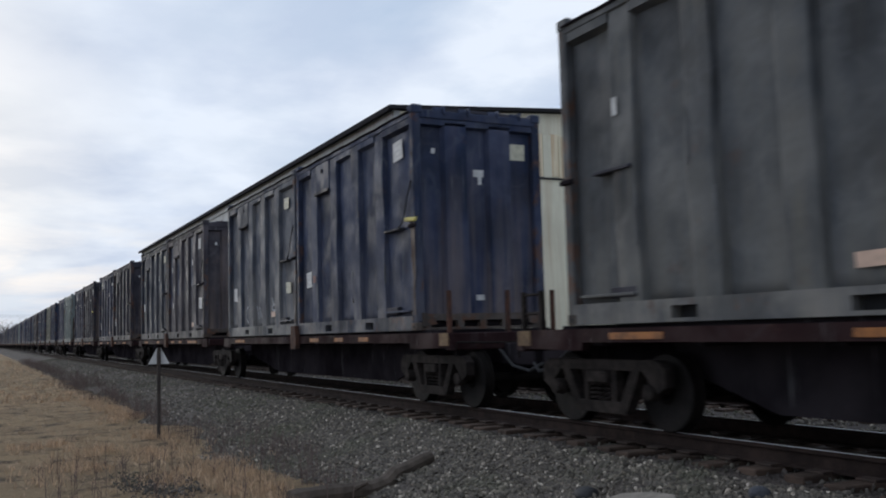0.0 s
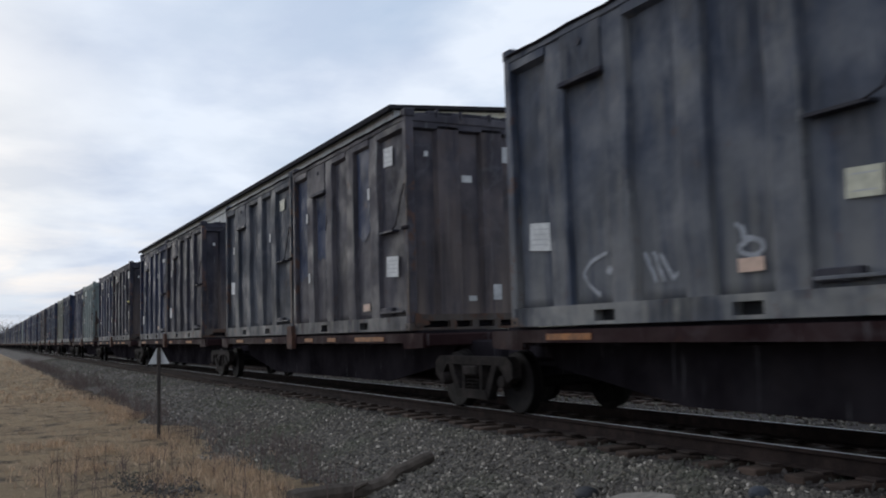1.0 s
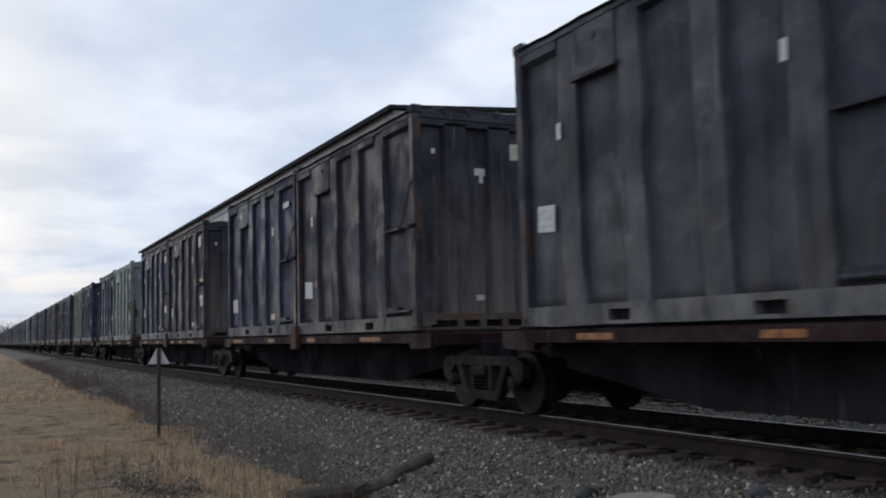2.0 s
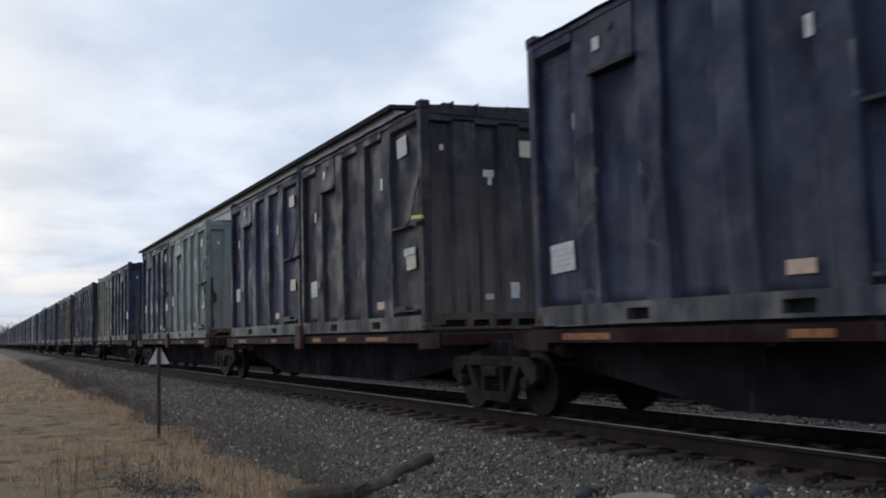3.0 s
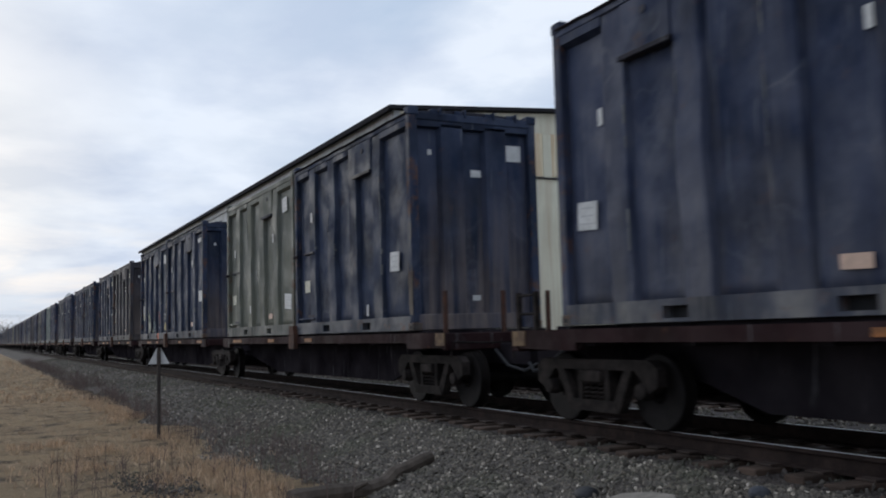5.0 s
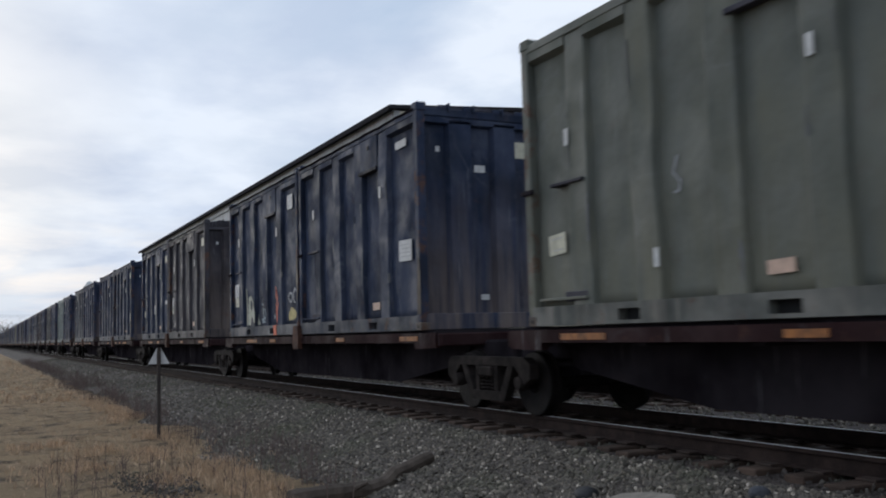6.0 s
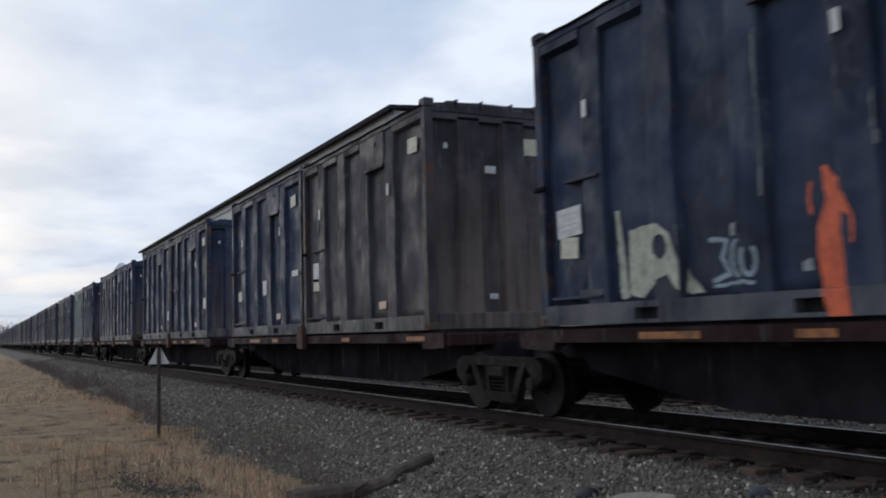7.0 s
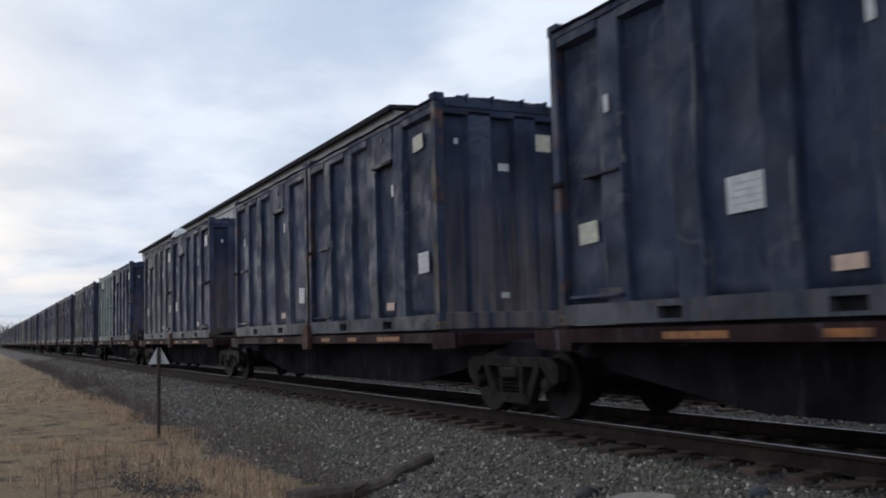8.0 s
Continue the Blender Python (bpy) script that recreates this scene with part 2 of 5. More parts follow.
paint_pair("navy", "navy_paint", (0.014, 0.025, 0.062), dusty=0.29, splash=0.45, rust=0.35)
paint_pair("blue", "blue_paint", (0.015, 0.026, 0.063), dusty=0.24, splash=0.45, rust=0.25)
paint_pair("ink", "ink_blue_paint", (0.0090, 0.0195, 0.049), dusty=0.14, splash=0.08, rust=0.3, rail=(0.13, 0.125, 0.12))
paint_pair("slate", "slate_paint", (0.038, 0.048, 0.074), dust=(0.20, 0.192, 0.180), dusty=0.6, splash=0.85, rust=0.3, rail=(0.34, 0.32, 0.275))
paint_pair("grey", "grey_paint", (0.068, 0.073, 0.080), dust=(0.15, 0.14, 0.12), dusty=0.5, splash=0.55, rust=0.25)
paint_pair("brown", "grimed_paint", (0.031, 0.030, 0.039), dust=(0.105, 0.093, 0.092), dusty=0.45, splash=0.55, rust=0.4)
paint_pair("black", "black_paint", (0.020, 0.020, 0.032), dust=(0.080, 0.073, 0.076), dusty=0.26, splash=0.55, rust=0.3)
paint_pair("green", "grey_green_paint", (0.160, 0.198, 0.196), dust=(0.12, 0.112, 0.092), dusty=0.36, splash=0.55, rust=0.3, vary=0.14)
paint_pair("olive", "olive_paint", (0.108, 0.117, 0.102), dust=(0.17, 0.16, 0.11), dusty=0.35, splash=0.55, rust=0.15, vary=0.12)
paint_pair("beige", "beige_paint", (0.150, 0.150, 0.120), dust=(0.17, 0.15, 0.11), dusty=0.4, splash=0.55, rust=0.2, vary=0.12)
paint_pair("midnight", "midnight_blue_paint", (0.0090, 0.0150, 0.043), dust=(0.13, 0.13, 0.14), dusty=0.16, splash=0.42, rust=0.35)
paint_pair("steel", "steel_blue_paint", (0.027, 0.034, 0.051), dust=(0.14, 0.128, 0.118), dusty=0.36, splash=0.5, rust=0.35)
paint_pair("umber", "umber_grimed_paint", (0.041, 0.038, 0.050), dust=(0.130, 0.115, 0.110), dusty=0.5, splash=0.6, rust=0.4)
RAIL_GREY = weathered("dusty_base_paint", (0.090, 0.092, 0.096), dust=(0.26, 0.235, 0.195), dusty=0.95, rust=0.75, vary=0.5, scab=0.55)
SCRAPED = weathered("scraped_paint", (0.105, 0.110, 0.118), dust=(0.15, 0.145, 0.14), dusty=0.6, rust=0.2)
MUD_STAIN = weathered("mud_stain", (0.070, 0.055, 0.043), dust=(0.12, 0.10, 0.08), dusty=0.7, rust=0.3)
RUST_STAIN = weathered("rust_stain", (0.058, 0.034, 0.026), dust=(0.13, 0.115, 0.10), dusty=0.7, rust=0.5)
SILL_DIRT = weathered("caked_sill", (0.060, 0.050, 0.045), dust=(0.13, 0.105, 0.085), dusty=0.7, rust=0.8, scab=0.5)
CAR_RED = weathered("oxide_red_paint", (0.021, 0.0075, 0.0085), dust=(0.030, 0.019, 0.018), dusty=0.55, rust=0.4, rough=0.75, spec=0.1, scuff=0.06)
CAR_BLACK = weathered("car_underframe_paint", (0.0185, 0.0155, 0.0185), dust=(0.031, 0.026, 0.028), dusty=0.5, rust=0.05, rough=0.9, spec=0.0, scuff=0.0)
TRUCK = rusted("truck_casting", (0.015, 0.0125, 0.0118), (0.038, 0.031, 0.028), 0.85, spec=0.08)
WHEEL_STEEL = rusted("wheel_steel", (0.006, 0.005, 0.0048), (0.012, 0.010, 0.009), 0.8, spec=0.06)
RIM = rusted("rubbed_lit_rim", (0.013, 0.0115, 0.011), (0.022, 0.019, 0.018), 0.7, spec=0.12)
END_PLATE = rusted("ochre_plate", (0.20, 0.13, 0.07), (0.10, 0.06, 0.04), 0.8)
ORANGE = plain("orange_reflector", (0.235, 0.080, 0.014), 0.6, grain=0.6)
RUST_POST = rusted("rusted_pedestal", (0.095, 0.042, 0.028), (0.050, 0.028, 0.022), 0.85)
WHITE = plain("white_label", (0.52, 0.52, 0.51), 0.6, grain=0.18)
YELLOW = plain("yellow_label", (0.50, 0.48, 0.37), 0.6, grain=0.2)
PINK = plain("faded_pink_label", (0.55, 0.38, 0.29), 0.6, grain=0.2)
INK = plain("label_print", (0.41, 0.41, 0.42), 0.7)
STRAP = plain("yellow_strap", (0.52, 0.45, 0.10), 0.6, grain=0.3)
# near-black colour standing for the shade inside openings
VOID = plain("inside_shade", (0.010, 0.010, 0.011), 0.9)
RAIL_SIDE = rusted("rail_rust", (0.020, 0.0135, 0.012), (0.036, 0.024, 0.020), 0.9, spec=0.12)
RAIL_TOP = plain("polished_rail_head", (0.62, 0.62, 0.63), 0.5, 0.5, 0.1)
TIE = rusted("creosoted_timber", (0.042, 0.028, 0.021), (0.088, 0.058, 0.043), 0.9, 4.0)
PLATE = rusted("tie_plate_rust", (0.046, 0.029, 0.023), (0.030, 0.022, 0.019), 0.85)
BALLAST = ballast_sheet("ballast")
CRIB = gravel("dark_brown_stone", (0.024, 0.018, 0.0155), (0.052, 0.039, 0.033), (0.11, 0.088, 0.074))
STONES = gravel("crushed_stone", (0.064, 0.053, 0.042), (0.175, 0.148, 0.116), (0.70, 0.61, 0.50))
SOIL = soil("winter_grass_soil")
STRAW = straw("dry_grass", (0.315, 0.215, 0.142), (0.72, 0.505, 0.325))
STALK = straw("dead_weed", (0.090, 0.062, 0.055), (0.165, 0.118, 0.102))
CREAM = cladding("cream_siding", (0.66, 0.63, 0.50), (0.30, 0.15, 0.06), 0.35)
CREAM_RUST = cladding("rusting_cream_siding", (0.68, 0.60, 0.43), (0.40, 0.19, 0.07), 0.8)
PALE = cladding("pale_grey_siding", (0.46, 0.48, 0.49), (0.20, 0.17, 0.14), 0.5)
ROOF = cladding("grey_roof_sheet", (0.026, 0.026, 0.030), (0.05, 0.042, 0.038), 0.5, 0.95, 0.05)
GREEN_SIDING = cladding("sage_siding", (0.24, 0.27, 0.19), (0.13, 0.13, 0.10), 0.3)
GREEN_BOX = weathered("green_steel", (0.035, 0.055, 0.042), dusty=0.3, rust=0.2)
CONCRETE = plain("pale_concrete", (0.42, 0.41, 0.39), 0.9, grain=0.2, scale=1.2)
BARK = rusted("weathered_wood", (0.13, 0.105, 0.085), (0.07, 0.055, 0.045), 0.95, 5.0)
TWIG = plain("bare_twigs", (0.10, 0.085, 0.075), 0.95)
PALE_STONE = rusted("pale_broken_stone", (0.36, 0.32, 0.27), (0.22, 0.20, 0.17), 0.9, 5.0)
BLUE_STONE = rusted("blue_grey_stone", (0.10, 0.105, 0.12), (0.05, 0.052, 0.06), 0.9, 6.0)
DARK_RUBBER = plain("black_rubber", (0.02, 0.02, 0.022), 0.7)


# ---------------------------------------------------------------- mesh helpers
MESHES = {}


def part(name, bm, material, parent=None, label=""):
    """Links a bmesh, or a mesh made before, as one object under a thing or a part."""
    if isinstance(bm, bmesh.types.BMesh):
        mesh = bpy.data.meshes.new(name)
        bm.to_mesh(mesh)
        bm.free()
        mesh.materials.append(material)
    else:
        mesh = bm
    ob = new(name, mesh)
    if parent:
        ob.parent = parent
    return tagged(ob, label)


def kept(key, make, material, name):
    """A mesh made once for each key."""
    if key not in MESHES:
        mesh = bpy.data.meshes.new(name)
        bm = make()
        bm.to_mesh(mesh)
        bm.free()
        mesh.materials.append(material)
        MESHES[key] = mesh
    return MESHES[key]


def box(x0, x1, y0, y1, z0, z1, bevel=0.0, bm=None):
    bm = bm or bmesh.new()
    r = bmesh.ops.create_cube(bm, size=1.0)
    bmesh.ops.transform(bm, matrix=Matrix.Translation(((x0 + x1) / 2, (y0 + y1) / 2, (z0 + z1) / 2)) @ Matrix.Diagonal((abs(x1 - x0), abs(y1 - y0), abs(z1 - z0), 1)), verts=r["verts"])
    if bevel:
        edges = list({e for v in r["verts"] for e in v.link_edges})
        bmesh.ops.bevel(bm, geom=edges, offset=bevel, segments=1, affect="EDGES", profile=0.5)
    return bm


def prism(points, axis, a, b, bm=None):
    """A closed outline, pushed along an axis from a to b. The outline gives the other two axes, in order."""
    bm = bm or bmesh.new()

    def place(p, d):
        return {"x": (d, p[0], p[1]), "y": (p[0], d, p[1]), "z": (p[0], p[1], d)}[axis]
    lo, hi = [bm.verts.new(place(p, a)) for p in points], [bm.verts.new(place(p, b)) for p in points]
    n = len(points)
    bm.faces.new(lo), bm.faces.new(hi[::-1])
    for i in range(n):
        bm.faces.new((lo[i], hi[i], hi[(i + 1) % n], lo[(i + 1) % n]))
    bmesh.ops.recalc_face_normals(bm, faces=bm.faces[:])
    return bm


def tube(points, radius, bm=None, sides=6):
    """A round bar along a line of points; radius may be one number or one for each point."""
    bm = bm or bmesh.new()
    pts = [Vector(p) for p in points]
    rings = []
    for i, p in enumerate(pts):
        d = (pts[min(i + 1, len(pts) - 1)] - pts[max(i - 1, 0)]).normalized()
        s = d.orthogonal().normalized()
        u = d.cross(s)
        r = radius if isinstance(radius, (int, float)) else radius[i]
        rings.append([bm.verts.new(p + (s * math.cos(a) + u * math.sin(a)) * r) for a in (2 * math.pi * k / sides for k in range(sides))])
    for a, b in zip(rings, rings[1:]):
        for k in range(sides):
            bm.faces.new((a[k], a[(k + 1) % sides], b[(k + 1) % sides], b[k]))
    bm.faces.new(rings[0][::-1]), bm.faces.new(rings[-1])
    bmesh.ops.recalc_face_normals(bm, faces=bm.faces[:])
    return bm


def cells(us, vs, solid, place):
    """A plate with openings, welded from cells. place(u, v, k): the corner on the outer (k = 0) or inner (k = 1) face."""
    bm = bmesh.new()
    vert = {}

    def at(i, j, k):
        if (i, j, k) not in vert:
            vert[i, j, k] = bm.verts.new(place(us[i], vs[j], k))
        return vert[i, j, k]
    for i in range(len(us) - 1):
        for j in range(len(vs) - 1):
            if not solid(i, j):
                continue
            for k in (0, 1):
                bm.faces.new((at(i, j, k), at(i + 1, j, k), at(i + 1, j + 1, k), at(i, j + 1, k)))
            for di, dj, a, b in ((-1, 0, (i, j), (i, j + 1)), (1, 0, (i + 1, j), (i + 1, j + 1)), (0, -1, (i, j), (i + 1, j)), (0, 1, (i, j + 1), (i + 1, j + 1))):
                ni, nj = i + di, j + dj
                if not (0 <= ni < len(us) - 1 and 0 <= nj < len(vs) - 1 and solid(ni, nj)):
                    bm.faces.new((at(*a, 0), at(*b, 0), at(*b, 1), at(*a, 1)))
    bmesh.ops.recalc_face_normals(bm, faces=bm.faces[:])
    return bm


def lathe(profile, sides=28, axis="y"):
    """Turns an outline of (along, radius) round the axis."""
    bm = bmesh.new()
    rings = []
    for d, r in profile:
        ring = []
        for k in range(sides):
            a = 2 * math.pi * k / sides
            ring.append(bm.verts.new((r * math.cos(a), d, r * math.sin(a)) if axis == "y" else (r * math.cos(a), r * math.sin(a), d)))
        rings.append(ring)
    for a, b in zip(rings, rings[1:]):
        for k in range(sides):
            bm.faces.new((a[k], a[(k + 1) % sides], b[(k + 1) % sides], b[k]))
    bm.faces.new(rings[0]), bm.faces.new(rings[-1])
    bmesh.ops.recalc_face_normals(bm, faces=bm.faces[:])
    return bm


def raw_mesh(name, verts, faces, material):
    mesh = bpy.data.meshes.new(name)
    mesh.from_pydata(verts, [], faces)
    mesh.materials.append(material)
    mesh.update()
    return mesh


# ---------------------------------------------------------------- ground
rng = np.random.default_rng(7)
GRASS_Z = -0.64


def bed_height(y):
    """The ballast bed across the track: flat round the ties, a shoulder towards the verge."""
    if y < -0.35:
        return max(-0.232 - (-0.35 - y) * 0.172, -0.95)
    if y > 7.4:
        return -0.232 - (y - 7.4) * 0.5
    return -0.232


def spread(lo, hi, step, far, grow):
    """Grid lines: close together from lo to hi, then wider and wider out to far."""
    a = list(np.arange(lo, hi + step / 2, step))
    s, x = step, hi
    while x < far:
        s *= grow
        x += s
        a.append(x)
    s, x = step, lo
    while x > -far:
        s *= grow
        x -= s
        a.insert(0, x)
    return a


def sheet(name, xs, ys, height, material):
    verts, faces = [], []
    for y in ys:
        for x in xs:
            verts.append((x, y, height(x, y)))
    w = len(xs)
    for j in range(len(ys) - 1):
        for i in range(w - 1):
            faces.append((j * w + i, j * w + i + 1, (j + 1) * w + i + 1, (j + 1) * w + i))
    mesh = raw_mesh(name, verts, faces, material)
    for p in mesh.polygons:
        p.use_smooth = True
    return new(name, mesh)


def ground_height(x, y):
    bump = 0.05 * noise.noise(Vector((x * 0.5, y * 0.5, 0))) + 0.02 * noise.noise(Vector((x * 2.1, y * 2.1, 5)))
    near = max(0.0, 1.0 - max(abs(x) / 200, abs(y) / 100))
    back = 0.34 if y > 9.2 else 0.0
    return GRASS_Z + bump * near + back


def build_ground():
    g = sheet("ground", spread(-40, 4, 0.4, 2600, 1.25), spread(-9, -1, 0.25, 2600, 1.3), ground_height, SOIL)
    tagged(g, "flat winter verge of matted dry grass and soil", "ground", kind="structure")
    xs = list(np.arange(-30, 3, 0.16)) + list(np.arange(3, 62, 3.0))
    xs = list(np.arange(-700, -30, 3.0)) + xs
    ys = list(np.arange(-4.0, 0.0, 0.14)) + [0.3, 1.2, 2.2, 3, 4, 5, 6, 7, 7.4, 8.4]

    def bed(x, y):
        rough = 0.022 * noise.noise(Vector((x * 4.0, y * 4.0, 2))) + 0.03 * noise.noise(Vector((x * 0.9, y * 0.9, 9)))
        return bed_height(y) + (rough if y < 0.2 else 0) + 0.12 * (noise.noise(Vector((x * 0.25, 3.0, 0))) if y < -2 else 0)
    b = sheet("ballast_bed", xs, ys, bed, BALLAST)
    tagged(b, "sloping bed of grey crushed stone under the tracks", "ballast", kind="structure")
    # paved yard behind the second track
    yard = part("pavement", box(-140, 60, 7.75, 60, -0.6, -0.235), CONCRETE)
    tagged(yard, "pale worn concrete yard beside the tracks", "pavement", kind="structure")


build_ground()


# ---------------------------------------------------------------- tracks
def rail_profile(y):
    w = [(-0.075, -0.175), (0.075, -0.175), (0.075, -0.160), (0.012, -0.140), (0.010, -0.045), (0.037, -0.035), (0.037, -0.006), (0.030, -0.001), (-0.030, -0.001), (-0.037, -0.006), (-0.037, -0.035), (-0.010, -0.045), (-0.012, -0.140), (-0.075, -0.160)]
    return [(y + a, b) for a, b in w]


def build_track(name, yc, label, ties):
    track = tagged(new(name), label, "railway track", kind="structure")
    for s in (-1, 1):
        y = yc + s * 0.755
        r = part("rail", prism(rail_profile(y), "x", -700, 60), RAIL_SIDE, track)
        g = y - s * 0.010
        part("rail_head", box(-700, 60, g - 0.014, g + 0.014, -0.004, 0.002), RAIL_TOP, r, "polished steel running surface")
    tie = kept("tie", lambda: box(-0.115, 0.115, -1.25, 1.25, -0.36, -0.178, 0.012), TIE, "tie")
    plate = kept("plate", lambda: box(-0.10, 0.10, -0.19, 0.19, -0.180, -0.158, 0.004), PLATE, "tie_plate")
    for i in range(ties):
        x = 2.2 - 0.54 * i + rng.uniform(-0.035, 0.035)
        t = part("tie", tie, None, track)
        t.matrix_basis = pose(x, yc + rng.uniform(-0.09, 0.09), rng.uniform(-0.022, 0.006), rng.uniform(-.4, .4), 0, rng.uniform(-1.3, 1.3))
        for s in (-1, 1):
            p = part("tie_plate", plate, None, track)
            p.matrix_basis = pose(x, yc + s * 0.755, 0.004)
    bm = bmesh.new()
    for i in range(ties, ties + 160):
        box(2.2 - 0.54 * i - 0.115, 2.2 - 0.54 * i + 0.115, yc - 1.25, yc + 1.25, -0.36, -0.178, 0, bm)
    far = part("far_ties", bm, TIE, track)
    tagged(far, kind="stuff")
    return track


build_track("track_main", YC, "rusty main-line rails spiked to dark timber ties in ballast", 60)
build_track("track_second", YC + 4.28, "second rail track running beside the main line", 50)

ICO = [(0, -0.53, 0.85), (0, 0.53, 0.85), (0, -0.53, -0.85), (0, 0.53, -0.85), (-0.53, 0.85, 0), (0.53, 0.85, 0), (-0.53, -0.85, 0), (0.53, -0.85, 0), (0.85, 0, -0.53), (0.85, 0, 0.53), (-0.85, 0, -0.53), (-0.85, 0, 0.53)]
ICO_F = [(0, 9, 1), (0, 1, 11), (0, 11, 6), (0, 6, 7), (0, 7, 9), (1, 9, 5), (1, 5, 4), (1, 4, 11), (9, 8, 5), (9, 7, 8), (7, 2, 8), (7, 6, 2), (6, 10, 2), (6, 11, 10), (11, 4, 10), (4, 3, 10), (4, 5, 3), (5, 8, 3), (8, 2, 3), (2, 10, 3)]


def scatter_stones(name, n, x0, x1, y0, y1, r0, r1, label, mat=None, lie=None):
    """Loose broken stones lying on the bed."""
    base, fac = np.array(ICO), np.array(ICO_F)
    xs = x1 - (x1 - x0) * rng.random(n) ** 1.6
    ys = y0 + (y1 - y0) * rng.random(n)
    rs = r0 + (r1 - r0) * rng.random(n) ** 2
    verts = np.zeros((n * 12, 3))
    for i in range(n):
        q = Euler(rng.uniform(0, 6.28, 3)).to_matrix()
        sc = rs[i] * rng.uniform(0.5, 1.35, 3)
        v = (base * rng.uniform(0.55, 1.25, (12, 1)) * sc) @ np.array(q).T
        x, y = xs[i], ys[i]
        zz = bed_height(y) + (0.03 * noise.noise(Vector((x * 0.9, y * 0.9, 9))) + 0.12 * (noise.noise(Vector((x * 0.25, 3.0, 0))) if y < -2 else 0))
        if lie:
            x, y = x0 + (x1 - x0) * min(1, max(0, rng.normal(0.5, 0.22))), y0 + (y1 - y0) * min(1, max(0, rng.normal(0.5, 0.22)))
            zz = lie(x, y) - rs[i] * 0.1
        verts[i * 12:i * 12 + 12] = v + (x, y, zz + rs[i] * 0.25)
    faces = (fac[None] + (np.arange(n) * 12)[:, None, None]).reshape(-1, 3)
    ob = new(name, raw_mesh(name, verts.tolist(), faces.tolist(), mat or STONES))
    return tagged(ob, label, "gravel", kind="stuff")


scatter_stones("ballast_stones", 40000, -19, -3.5, -3.5, -0.16, 0.012, 0.034, "loose angular grey ballast stones on the shoulder")
scatter_stones("far_ballast_stones", 20000, -90, -17, -3.4, -0.1, 0.015, 0.036, "loose grey ballast stones further along the line")
scatter_stones("crib_stones", 7000, -30, -3, -0.24, 3.2, 0.015, 0.038, "dark brown ballast stones between the ties", CRIB)
scatter_stones("second_track_stones", 5000, -30, -6, 2.9, 7.35, 0.02, 0.045, "grey ballast stones round the second track")


scatter_stones("cinder_patch", 1500, -13.2, -10.6, -4.7, -3.8, 0.012, 0.03, "patch of dark cinders in the dry grass", CRIB, ground_height)


# ---------------------------------------------------------------- rail cars and containers
LEN, WID, HGT, BASE = 6.19, 2.438, 3.618, 1.175
SLOT = 0.12            # space between the two containers of a car
RIBS = (-1.50, -2.68, -3.86, -5.04)      # the upright ribs of a side, from the front end
BAY_EDGES = (-0.12, *RIBS, -6.07)


